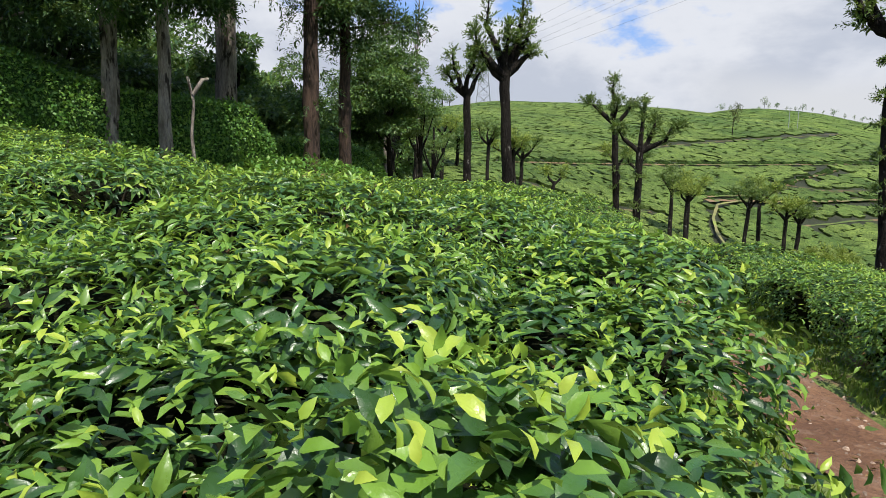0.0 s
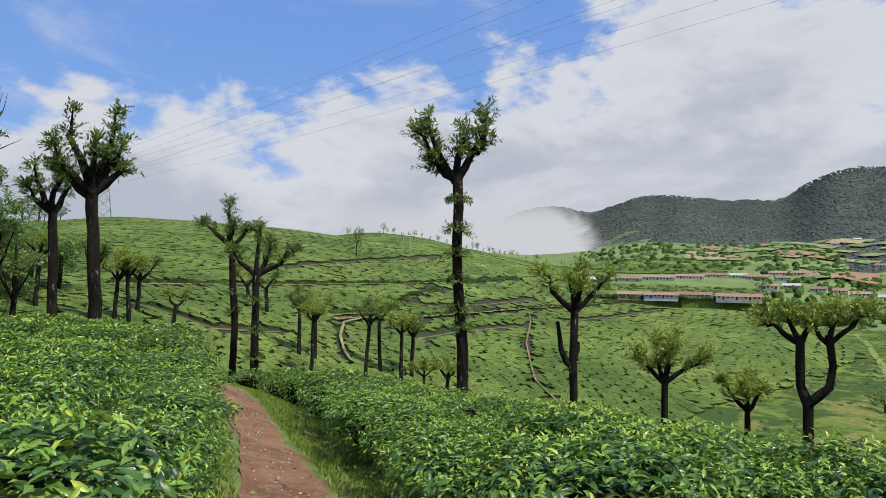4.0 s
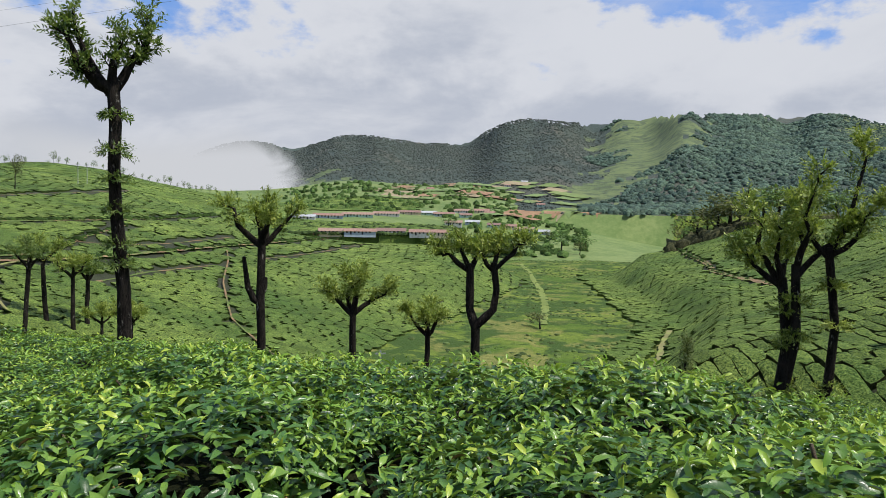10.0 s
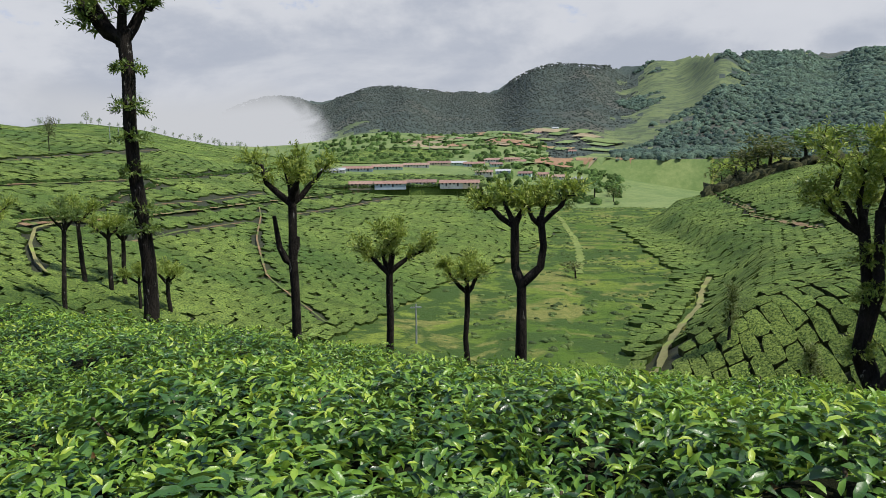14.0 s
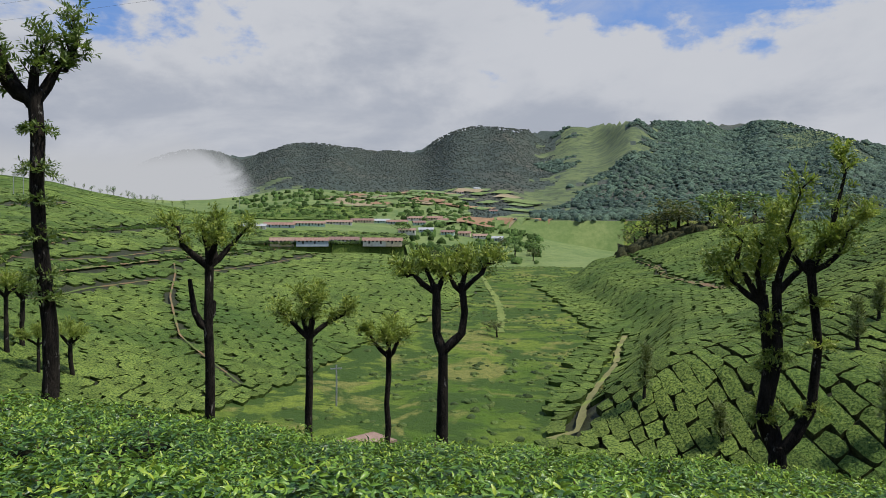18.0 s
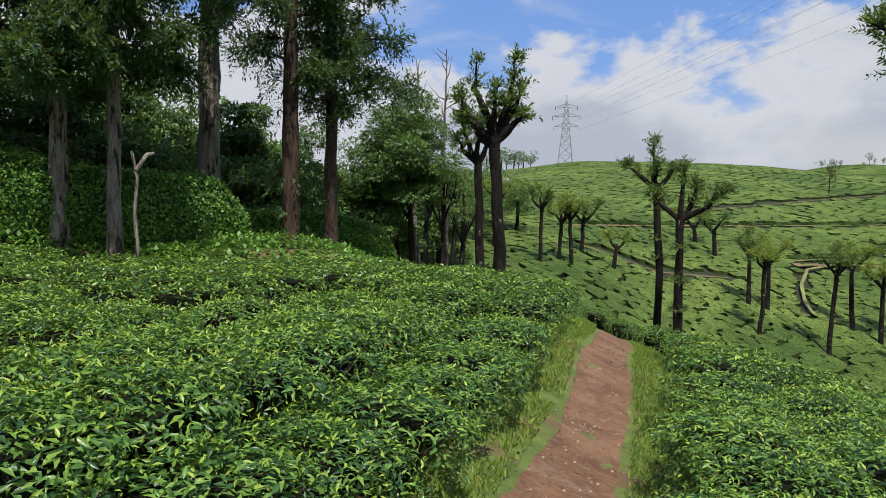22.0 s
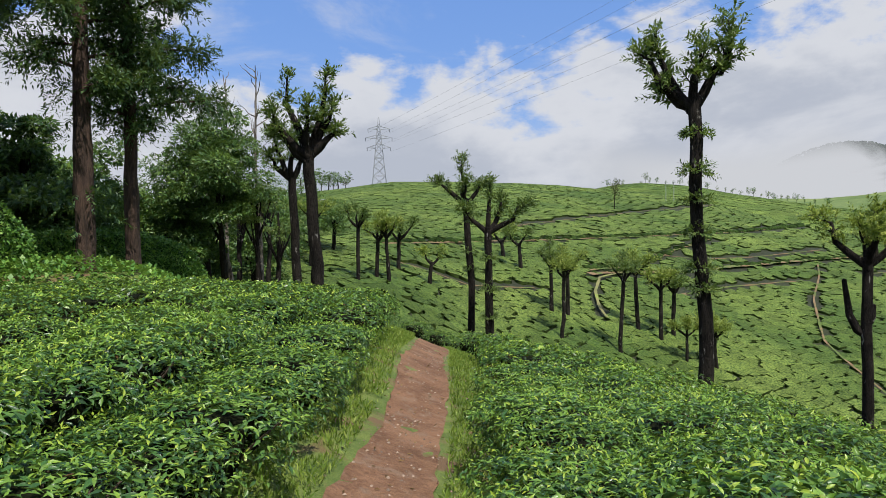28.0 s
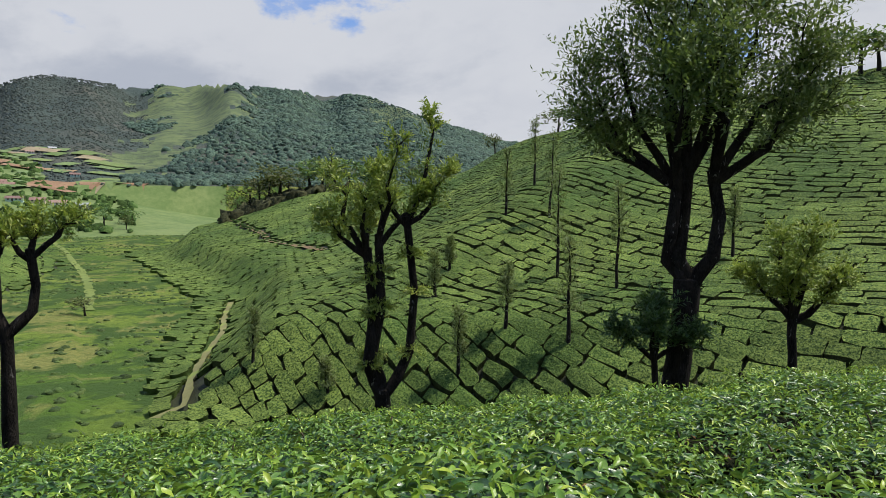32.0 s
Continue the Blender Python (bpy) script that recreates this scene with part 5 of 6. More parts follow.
EVER = "tall evergreen with drooping dark-green boughs"
conifer(79.0, 16.4, 0.17, 9.0, 501, BARK_GREY, EVER + " and grey trunk", reach=2.3, boughs=58, hang=0.8)
conifer(75.3, 16.0, 0.135, 10.5, 502, BARK_GREY, EVER, reach=2.0, boughs=54, hang=0.8)
conifer(68.8, 19.4, 0.28, 15.5, 503, BARK_GREY, "thick pale-barked evergreen with sawn branch stubs", reach=1.9, boughs=34, stubs=((12.2, -10, 0.42), (9.8, -10, 0.36)))
conifer(62.6, 18.0, 0.2, 11.0, 504, BARK_RED, EVER + " and shaggy trunk", reach=1.5, boughs=34, low_sprays=12)
conifer(59.4, 18.6, 0.16, 8.5, 505, BARK_RED, "tall evergreen with open crown of drooping boughs", reach=1.65, boughs=56, toward=1.0, lean=0.0)
conifer(86.0, 17.5, 0.24, 7.5, 506, BARK_GREY, EVER, reach=2.6, boughs=44, hang=0.8)


def snag():
    base = spot(74.0, 15.2)
    at = thing("broken_stump", base, "pale crooked dead branch standing in the hedge", "stump")
    geo = Geo()
    rng = np.random.default_rng(8)
    top = 15.2 * math.tan(radians(4.4)) - base.z
    tube(geo, np.array([(0, 0, -0.2), (0.06, 0.03, top * 0.3), (0.0, 0.0, top * 0.55), (0.05, 0.04, top * 0.8), (-0.06, -0.03, top)]), [0.045, 0.04, 0.036, 0.032, 0.03], 7, rough=0.1, rng=rng)
    piece("stem", geo, BARK_GREY, at)
    fork = Geo()
    tube(fork, np.array([(0.03, 0.02, top * 0.86), (0.1, 0.22, top * 0.98), (0.12, 0.34, top * 0.99)]), [0.05, 0.045, 0.04], 6, rough=0.1, rng=rng)
    piece("fork", fork, BARK_GREY, at)


snag()


def hedge(points, high, wide, label, seed, dense=4200, leaf=0.085):
    """A clipped hedge that follows points on the ground: a dark core for its inner shade and a coat of leaves."""
    rng = np.random.default_rng(seed)
    points = np.asarray(points, float)
    run = np.concatenate([[0], np.cumsum(np.hypot(*np.diff(points, axis=0).T))])
    s = np.arange(0, run[-1], 0.3)
    px, py = np.interp(s, run, points[:, 0]), np.interp(s, run, points[:, 1])
    dx, dy = np.gradient(px), np.gradient(py)
    size = np.hypot(dx, dy)
    nx, ny = dy / size, -dx / size
    ends = np.clip(np.minimum(s, run[-1] - s) / 0.9, 0.25, 1) ** 0.5
    tall = high * ends * (1 + 0.05 * wave(s, s * 0.4, 2.2, seed))
    ring = [(-0.5, 0.0), (-0.54, 0.5), (-0.46, 0.92), (0.0, 1.0), (0.46, 0.92), (0.54, 0.5), (0.5, 0.0)]
    x = np.stack([px + nx * u * wide * (1 + 0.06 * wave(s, s, 1.4, k)) for k, (u, v) in enumerate(ring)], 1)
    y = np.stack([py + ny * u * wide * (1 + 0.06 * wave(s, s, 1.4, k)) for k, (u, v) in enumerate(ring)], 1)
    ground = land(px, py)
    z = np.stack([ground + tall * v + 0.04 * wave(s, s, 0.9, k) - 0.05 for k, (u, v) in enumerate(ring)], 1)
    mid = Vector((px[0], py[0], ground[0]))
    pts = np.stack([x, y, z], -1) - np.array(mid)
    at = thing("hedge", mid, label, "hedge")
    core = Geo()
    c = len(ring)
    core.add(pts, [(i * c + j, i * c + j + 1, (i + 1) * c + j + 1, (i + 1) * c + j) for i in range(len(s) - 1) for j in range(c - 1)])
    core.add(np.concatenate([pts[0], pts[-1]]), [(0, 1, 2, 3), (3, 4, 5, 6), (7, 10, 9, 8), (10, 13, 12, 11)])
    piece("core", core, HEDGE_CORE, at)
    coat = Geo()
    count = int(dense * run[-1])
    i, u = rng.integers(0, len(s) - 1, count), rng.uniform(0, c - 1.001, count)
    j = u.astype(int)
    f, g = (u - j)[:, None], rng.uniform(0, 1, (count, 1))
    p = (pts[i, j] * (1 - f) + pts[i, j + 1] * f) * (1 - g) + (pts[i + 1, j] * (1 - f) + pts[i + 1, j + 1] * f) * g
    out = unit(p - np.stack([px[i], py[i], ground[i] + tall[i] * 0.45], -1) + np.array(mid))
    leaves(coat, p + out * rng.normal(0.02, 0.04, (count, 1)), out * 0.4 + rng.normal(0, 0.6, (count, 3)) + [0, 0, -0.15], out + rng.normal(0, 0.35, (count, 3)), leaf * rng.uniform(0.6, 1.3, count), wide=1.5)
    piece("leaves", coat, HEDGE_LEAF, at)


def ways_xy(rows):
    return [(-math.sin(radians(a)) * r, math.cos(radians(a)) * r) for a, r in rows]


hedge(ways_xy([(100, 17.2), (90, 17.0), (82, 16.8), (76, 17.0), (70, 17.6), (66.3, 18.2)]), 1.75, 1.0, "tall clipped hedge overgrown with bright creepers", 601)
hedge(ways_xy([(69, 20.4), (65, 20.4), (61, 20.8), (57, 21.6), (55, 23.0)]), 1.15, 0.9, "lower clipped hedge under the evergreens", 602)


def bank_weeds():
    """Creepers and weeds on the low bank between the tea and the hedge."""
    rng = np.random.default_rng(650)
    count = 17000
    az, r = rng.uniform(51, 100, count), rng.uniform(14.2, 17.6, count)
    r = np.where(az < 66, rng.uniform(14.2, 21.5, count), r)
    x, y = -np.sin(np.radians(az)) * r, np.cos(np.radians(az)) * r
    z = land(x, y) + rng.uniform(0.0, 0.42, count) * (0.55 + 0.45 * wave(x, y, 1.6, 2.0))
    ways = ball_ways(rng, count, -0.2)
    geo = Geo()
    leaves(geo, np.stack([x, y, z], -1), ways, ways + [0, 0, 1.2], rng.uniform(0.08, 0.17, count), wide=1.6)
    tagged(piece("undergrowth", geo, HEDGE_LEAF), "bright creepers and weeds on the bank below the hedge", "weeds", kind="stuff")


bank_weeds()


def verge_grass():
    """Blades and tufts along both sides of the footpath."""
    rng = np.random.default_rng(660)
    seg = np.hypot(*np.diff(TRACK, axis=0).T)
    run = np.concatenate([[0], np.cumsum(seg)])
    count = 60000
    s = rng.uniform(0, run[-1] - 6, count)
    px, py = np.interp(s, run, TRACK[:, 0]), np.interp(s, run, TRACK[:, 1])
    tx, ty = np.interp(s + 0.3, run, TRACK[:, 0]) - px, np.interp(s + 0.3, run, TRACK[:, 1]) - py
    size = np.hypot(tx, ty)
    off = rng.choice([-1, 1], count) * (0.38 + 0.84 * rng.uniform(0, 1, count) ** 0.9)
    x, y = px + ty / size * off, py - tx / size * off
    keep = wave(x, y, 0.9, 3.0) > -0.8
    x, y = x[keep], y[keep]
    k = len(x)
    ways = unit(rng.normal(0, 0.55, (k, 3)) * [1, 1, 0.2] + [0, 0, 1.0])
    geo = Geo()
    leaves(geo, np.stack([x, y, land(x, y) + 0.02], -1), ways, rng.normal(0, 1, (k, 3)), rng.uniform(0.03, 0.085, k), LEAF_NARROW, wide=0.8)
    tagged(piece("grass", geo, GRASS_BLADE), "short bright grass blades along the footpath", "grass", kind="stuff")


verge_grass()


def path_litter():
    """Small stones and fallen leaves on the trodden earth."""
    rng = np.random.default_rng(670)
    run = np.concatenate([[0], np.cumsum(np.hypot(*np.diff(TRACK, axis=0).T))])
    count = 900
    s, off = rng.uniform(2, 20, count), rng.normal(0, 0.22, count)
    px, py = np.interp(s, run, TRACK[:, 0]), np.interp(s, run, TRACK[:, 1])
    tx, ty = np.interp(s + 0.3, run, TRACK[:, 0]) - px, np.interp(s + 0.3, run, TRACK[:, 1]) - py
    size = np.hypot(tx, ty)
    x, y = px + ty / size * off, py - tx / size * off
    z = land(x, y) - np.where(np.abs(off) < 0.6, 0.07 * (1 - (off / 0.6) ** 2), 0) + 0.055
    form = np.array([(1, 0, 0), (0.3, 0.9, 0), (-0.8, 0.5, 0), (-0.7, -0.6, 0), (0.4, -0.9, 0), (0.5, 0.1, 0.6), (-0.3, 0.3, 0.7), (-0.1, -0.4, 0.55)])
    faces = [(0, 1, 5), (1, 6, 5), (1, 2, 6), (2, 3, 6), (3, 7, 6), (3, 4, 7), (4, 5, 7), (4, 0, 5), (5, 6, 7)]
    a = rng.uniform(0, 6.28, count)[:, None]
    pts = form[None] * rng.uniform(0.006, 0.02, (count, 1, 1)) * rng.uniform(0.7, 1.3, (count, 1, 3))
    turned = np.stack([pts[..., 0] * np.cos(a) - pts[..., 1] * np.sin(a), pts[..., 0] * np.sin(a) + pts[..., 1] * np.cos(a), pts[..., 2]], -1)
    geo = Geo()
    geo.many(turned + np.stack([x, y, z], -1)[:, None], faces)
    tagged(piece("pebbles", geo, surface("pebble", (0.14, 0.09, 0.06), (0.34, 0.26, 0.19), 20, 90, island=0.4)), "small stones and crumbs of earth on the footpath", "pebbles", kind="stuff")
    some = rng.uniform(0, 1, count) < 0.3
    fallen = Geo()
    leaves(fallen, np.stack([x, y, z + 0.01], -1)[some], ball_ways(rng, int(some.sum()), -0.1) * [[1, 1, 0.2]], [0, 0, 1.0] + rng.normal(0, 0.3, (int(some.sum()), 3)), rng.uniform(0.03, 0.06, int(some.sum())))
    tagged(piece("fallen_leaves", fallen, TEA_DRY), "dry brown leaves fallen on the footpath", "leaves", kind="stuff")


path_litter()


# ---- far things: pylon and lines, houses, pond, plots, woods on the range ----
STEEL = surface("galvanised_steel", (0.30, 0.32, 0.34), (0.42, 0.44, 0.46), 3, 30, rough=0.55, metal=0.6, bump=0.1)
WIRE = surface("wire", (0.10, 0.11, 0.13), (0.16, 0.17, 0.19), 1, 10, rough=0.5, metal=0.5, bump=0.0)
WALLS = [surface("lime_wash_" + n, d, l, 0.6, 7, rough=0.9, bump=0.2, spots=((0.30, 0.26, 0.22), 0.5, 0.6, 0.8)) for n, d, l in
         (("white", (0.55, 0.53, 0.49), (0.72, 0.70, 0.66)), ("blue", (0.30, 0.37, 0.44), (0.42, 0.49, 0.55)), ("green", (0.32, 0.48, 0.42), (0.45, 0.60, 0.52)), ("cream", (0.56, 0.47, 0.32), (0.68, 0.60, 0.44)))]
ROOFS = [surface("roof_" + n, d, l, 1.2, 12, rough=0.85, bump=0.6, depth=0.1) for n, d, l in
         (("tile", (0.21, 0.125, 0.095), (0.31, 0.20, 0.16)), ("rust", (0.23, 0.15, 0.115), (0.33, 0.23, 0.18)), ("sheet", (0.30, 0.32, 0.33), (0.42, 0.44, 0.45)), ("dark", (0.16, 0.10, 0.085), (0.26, 0.17, 0.14)))]
DARK_OPENING = surface("dark_opening", (0.02, 0.02, 0.022), (0.04, 0.04, 0.045), 2, 20, rough=0.5, bump=0.0)


def scrub_clumps(name, x, y, size, label, mat, seed, points=24, squash=0.8):
    """Rounded leafy clumps, each a rough low dome of its own."""
    rng = np.random.default_rng(seed)
    k = len(x)
    rings, sides = 2, 6
    t = np.array([0.0, 0.62])
    a = np.linspace(0, 2 * math.pi, sides, endpoint=False)
    rad = np.array([0.95, 0.85])[:, None] * np.ones(sides)
    form = np.concatenate([np.stack([rad * np.cos(a), rad * np.sin(a), t[:, None] * np.ones(sides)], -1).reshape(-1, 3), [[0, 0, 1.0]]])
    noise_ = rng.normal(0, 0.17, (k, len(form), 3))
    size = np.broadcast_to(size, k)[:, None, None]
    pts = (form[None] + noise_) * size * np.array([1, 1, squash])
    pts = pts + np.stack([x, y, land(x, y) - 0.1], -1)[:, None]
    faces = [(i * sides + j, i * sides + (j + 1) % sides, (i + 1) * sides + (j + 1) % sides, (i + 1) * sides + j) for i in range(rings - 1) for j in range(sides)]
    geo = Geo()
    geo.many(pts, faces)
    base = geo.n - k * len(form)
    tips = np.array([((rings - 1) * sides + j, (rings - 1) * sides + (j + 1) % sides, rings * sides) for j in range(sides)])
    geo.f.append((tips[None] + (np.arange(k) * len(form))[:, None, None]).reshape(-1, 3) + base)
    geo.m.append(np.zeros(k * sides, int))
    return tagged(piece(name, geo, mat), label, name.replace("_", " "), kind="stuff")


def pylon(az, r, high):
    base = spot(az, r)
    at = thing("power_pylon", base, "grey lattice steel power pylon on the hill crest", "pylon", turn=radians(az))
    half = lambda t: np.interp(t, [0, 0.55, 0.72, 1.0], [2.9, 1.35, 0.95, 0.12])
    corners = [(-1, -1), (1, -1), (1, 1), (-1, 1)]
    at_level = lambda t, c: np.array([corners[c % 4][0] * half(t), corners[c % 4][1] * half(t), high * t])
    for c in range(4):
        leg = Geo()
        tube(leg, np.array([at_level(t, c) for t in (0, 0.3, 0.55, 0.72, 1.0)]), [0.16, 0.14, 0.12, 0.11, 0.08], 4)
        piece("leg", leg, STEEL, at)
    levels = [0, 0.16, 0.30, 0.42, 0.53, 0.62, 0.71, 0.80, 0.90]
    for lo, hi in zip(levels[:-1], levels[1:]):
        for c in range(4):
            for a, b in (((lo, c), (hi, c + 1)), ((lo, c + 1), (hi, c)), ((hi, c), (hi, c + 1))):
                bar = Geo()
                tube(bar, np.array([at_level(*a), at_level(*b)]), [0.075, 0.075], 4, cap=False)
                piece("brace", bar, STEEL, at)
    for t, reach in ((0.56, 4.6), (0.70, 5.2), (0.83, 4.2)):
        for sign in (-1, 1):
            arm = Geo()
            tip = np.array([sign * reach, 0, high * t + 0.2])
            for c in ((0, 3) if sign < 0 else (1, 2)):
                tube(arm, np.array([at_level(t, c), tip]), [0.09, 0.06], 4)
                tube(arm, np.array([at_level(t + 0.045, c), tip]), [0.08, 0.06], 4)
            arm_ob = piece("cross_arm", arm, STEEL, at)
            string = Geo()
            tube(string, np.array([tip, tip - [0, 0, 1.3]]), [0.12, 0.12], 6)
            piece("insulator", string, WIRE, arm_ob)
    return base


PYLON_HIGH = 27.5
foot_of_pylon = pylon(40.2, 272.0, PYLON_HIGH)


def power_line(start, end, sag, seed):
    t = np.linspace(0, 1, 46)[:, None]
    pts = np.array(start) * (1 - t) + np.array(end) * t - np.array([0, 0, 1.0]) * 4 * sag * t * (1 - t)
    mid = Vector(pts[0])
    at = thing("power_line", mid, "thin dark overhead power cable strung from the pylon", "cable", "power lines over the valley")
    geo = Geo()
    tube(geo, pts - np.array(mid), np.full(46, 0.021), 5)
    piece("wire", geo, WIRE, at)


for n, (t, side) in enumerate([(0.51, -4.6), (0.51, 4.6), (0.65, -5.2), (0.65, 5.2), (0.78, -4.2), (0.78, 4.2)]):
    a = foot_of_pylon + Vector((math.cos(radians(40)) * side, math.sin(radians(40)) * side, PYLON_HIGH * t))
    b = Vector((210.0 + side * 1.8, 38.0 + side * 3.2, 74.0 + 30 * (t - 0.5)))
    power_line(a, b, 3.0, n)


def far_trees():
    """Three small tree forms shared by the trees on the ridges and in the valley."""
    forms = []
    for seed in range(4):
        rng = np.random.default_rng(700 + seed)
        trunk, crown = Geo(), Geo()
        tube(trunk, bent((0, 0, -0.2), (rng.normal(0, 0.2), rng.normal(0, 0.2), 3.6), rng, 5, 0.08), [0.17, 0.13, 0.11, 0.09, 0.05], 5)
        for k in range(11):
            p = np.array([rng.normal(0, 0.95), rng.normal(0, 0.95), rng.uniform(2.3, 4.9)])
            leafy(crown, p, rng.uniform(0.5, 0.95), 36, 0.42, rng)
        forms.append((trunk.mesh("trunk", BARK), [crown.mesh("crown", OAK_LEAF), crown.mesh("crown", BROADLEAF), crown.mesh("crown", DUSK_LEAF)]))
    return forms


FAR_FORMS = far_trees()


def far_tree(at, size, leaf, n, label, group, wide=1.0):
    ob = thing("distant_tree", at, label, "tree", group, turn=n * 1.7)
    ob.scale = (size * wide, size * wide, size * (0.85 if wide > 1.2 else 1.0))
    trunk, crowns = FAR_FORMS[n % 4]
    piece("trunk", trunk, None, ob)
    piece("crown", crowns[leaf], None, ob)


rng = np.random.default_rng(710)
for n, az in enumerate([21.5, 20.9, 20.3, 18.9, 18.5, 18.2, 17.7, 17.0, 16.4, 15.9, 15.3, 14.6, 13.9, 13.2, 12.6, 12.1, 11.5, 11.0, 10.6, 10.1, 9.6, 9.2, 8.7, 8.3, 7.7, 7.2, 6.5, 5.6]):
    far_tree(spot(az, 428 + rng.uniform(-6, 6)), rng.uniform(0.6, 1.15) * (1.5 if n in (0, 2, 4) else 1.0), n % 3 == 0, n, "small wind-bent tree on the distant tea ridge", "trees on the distant ridge", 0.6 if n % 3 else 0.95)
far_tree(spot(21.0, far_spot(21.0, 1.6)), 1.25, 2, 2, "lone lopped tree on the tea hill", "trees on the tea hill", 0.6)
for n, (az, r, size, leaf) in enumerate([(43.6, 255, 1.5, 1), (43.0, 258, 1.0, 2), (44.4, 250, 1.5, 1), (45.4, 250, 1.8, 1), (46.6, 245, 1.9, 1), (44.0, 252, 0.9, 1), (45.0, 247, 1.1, 1)]):
    far_tree(spot(az, r), size, leaf, n, "leafy tree on the hill crest beside the pylon", "trees on the tea hill", 1.3)
for n, (az, r, size, leaf) in enumerate([(-30.6, 230, 1.5, 2), (-31.6, 232, 2.1, 2), (-32.3, 236, 2.4, 2), (-33.0, 230, 2.3, 2), (-33.9, 234, 2.6, 2), (-34.7, 228, 2.0, 2), (-36.3, 234, 2.7, 1), (-37.2, 228, 2.5, 1), (-38.3, 230, 2.4, 2), (-39.6, 228, 2.1, 1), (-41.2, 226, 1.9, 1), (-44.5, 216, 1.4, 2), (-45.4, 214, 1.6, 1), (-46.2, 214, 1.3, 2), (-51.5, 198, 1.4, 2), (-56.6, 178, 1.5, 2), (-58.2, 174, 1.6, 1), (-76.6, 128, 1.3, 2), (-77.9, 126, 1.7, 1), (-79.0, 127, 1.5, 2), (-80.2, 126, 1.9, 1), (-14.5, 190, 1.0, 2), (-19.6, far_spot(-19.6, -8.9), 0.55, 2), (-16.6, 300, 1.3, 2), (-18.5, 315, 1.2, 1), (-21.0, 310, 1.5, 1), (-20.0, 330, 1.3, 2), (-23.0, 318, 1.6, 1), (-11.6, 330, 1.2, 1), (-22.5, 300, 1.2, 2)]):
    far_tree(spot(az, r), size, leaf, n, "rounded tree at the edge of the tea bank" if az < -23.5 else "small tree in the green valley", "trees round the valley", 1.6 + 0.4 * math.sin(n * 2.1))


def house(az, r, long, deep, wall, roof, turn, n, lift=0.0):
    """A low estate house: walls, pitched roof with eaves, door and windows along the front."""
    base = spot(az, r)
    label = ("long row house", "low estate house")[long < 14] + (" with tiled roof and ", " with rusty roof and ", " with sheet roof and ", " with dark roof and ")[roof] + ("white", "blue", "green", "cream")[wall] + " walls"
    at = thing("row_house", base, label, "house", "houses in the valley village", turn=radians(az) + turn)
    at.scale = (0.76, 0.76, 0.74)
    high = 1.95
    body = Geo()
    box(body, (-long / 2, -deep / 2, -1.5), (long / 2, deep / 2, high))
    ridge = high + deep * 0.25
    body.add([(-long / 2, -deep / 2, high), (-long / 2, deep / 2, high), (-long / 2, 0, ridge), (long / 2, -deep / 2, high), (long / 2, deep / 2, high), (long / 2, 0, ridge)], [(0, 2, 1), (3, 4, 5)])
    piece("wall", body, WALLS[wall], at, smooth=False)
    e = 0.5
    for sign in (-1, 1):
        slab = Geo()
        lo = (sign * (deep / 2 + e), high - e * 0.56)
        slab.add([(-long / 2 - e, lo[0], lo[1]), (long / 2 + e, lo[0], lo[1]), (long / 2 + e, 0, ridge + 0.05), (-long / 2 - e, 0, ridge + 0.05), (-long / 2 - e, lo[0], lo[1] + 0.12), (long / 2 + e, lo[0], lo[1] + 0.12), (long / 2 + e, 0, ridge + 0.17), (-long / 2 - e, 0, ridge + 0.17)],
                 [(0, 1, 2, 3), (4, 7, 6, 5), (0, 4, 5, 1), (1, 5, 6, 2), (3, 2, 6, 7), (0, 3, 7, 4)])
        piece("roof", slab, ROOFS[roof], at, smooth=False)
    for k, x in enumerate(np.arange(-long / 2 + 1.4, long / 2 - 1, 2.1)):
        opening = Geo()
        if k % 3 == 1:
            box(opening, (x - 0.45, -deep / 2 - 0.05, 0.0), (x + 0.45, -deep / 2 + 0.02, 2.0))
            piece("door", opening, DARK_OPENING, at, smooth=False)
        else:
            box(opening, (x - 0.5, -deep / 2 - 0.05, 0.9), (x + 0.5, -deep / 2 + 0.02, 1.9))
            piece("window", opening, DARK_OPENING, at, smooth=False)


rng = np.random.default_rng(720)
ROW_UPPER = [(0.4, 12), (-1.6, 16), (-4.0, 17), (-6.4, 15), (-8.3, 14), (-9.9, 10), (-11.2, 13), (-12.8, 12), (-14.3, 10)]
ROW_LOWER = [(-1.8, 14), (-4.2, 19), (-6.8, 18), (-9.3, 14), (-10.9, 10)]
for n, (az, long) in enumerate(ROW_UPPER):
    house(az, far_spot(az, 0.15 + 0.03 * abs(az) + rng.uniform(-0.3, 0.3), 240), long * 1.2, 5.2, (0, 1, 2, 0, 3, 2, 1, 0, 3)[n], (2, 0, 1, 1, 3, 2, 0, 1, 0)[n], rng.uniform(-0.12, 0.12), n)
for n, (az, long) in enumerate(ROW_LOWER):
    house(az, far_spot(az, -1.3 + rng.uniform(-0.22, 0.22), 240), long * 0.9, 5.4, (3, 1, 0, 0, 3)[n], (1, 0, 3, 0, 0)[n], rng.uniform(-0.08, 0.08), n)
for n, (az, el, long) in enumerate([(-12.0, -0.3, 11), (-13.6, -0.2, 10), (-15.4, -0.4, 9), (-16.8, -0.5, 8), (-18.1, -0.7, 10), (-19.5, -0.9, 8), (-13.0, 0.4, 9), (-15.0, 0.6, 8), (-16.4, 3.0, 7), (-17.8, 3.3, 7), (-19.2, 1.4, 7), (-10.0, 2.6, 7)]):
    house(az, far_spot(az, el, 250), long, 5.0, n % 4, (n + 1) % 4, rng.uniform(-0.3, 0.3), n)


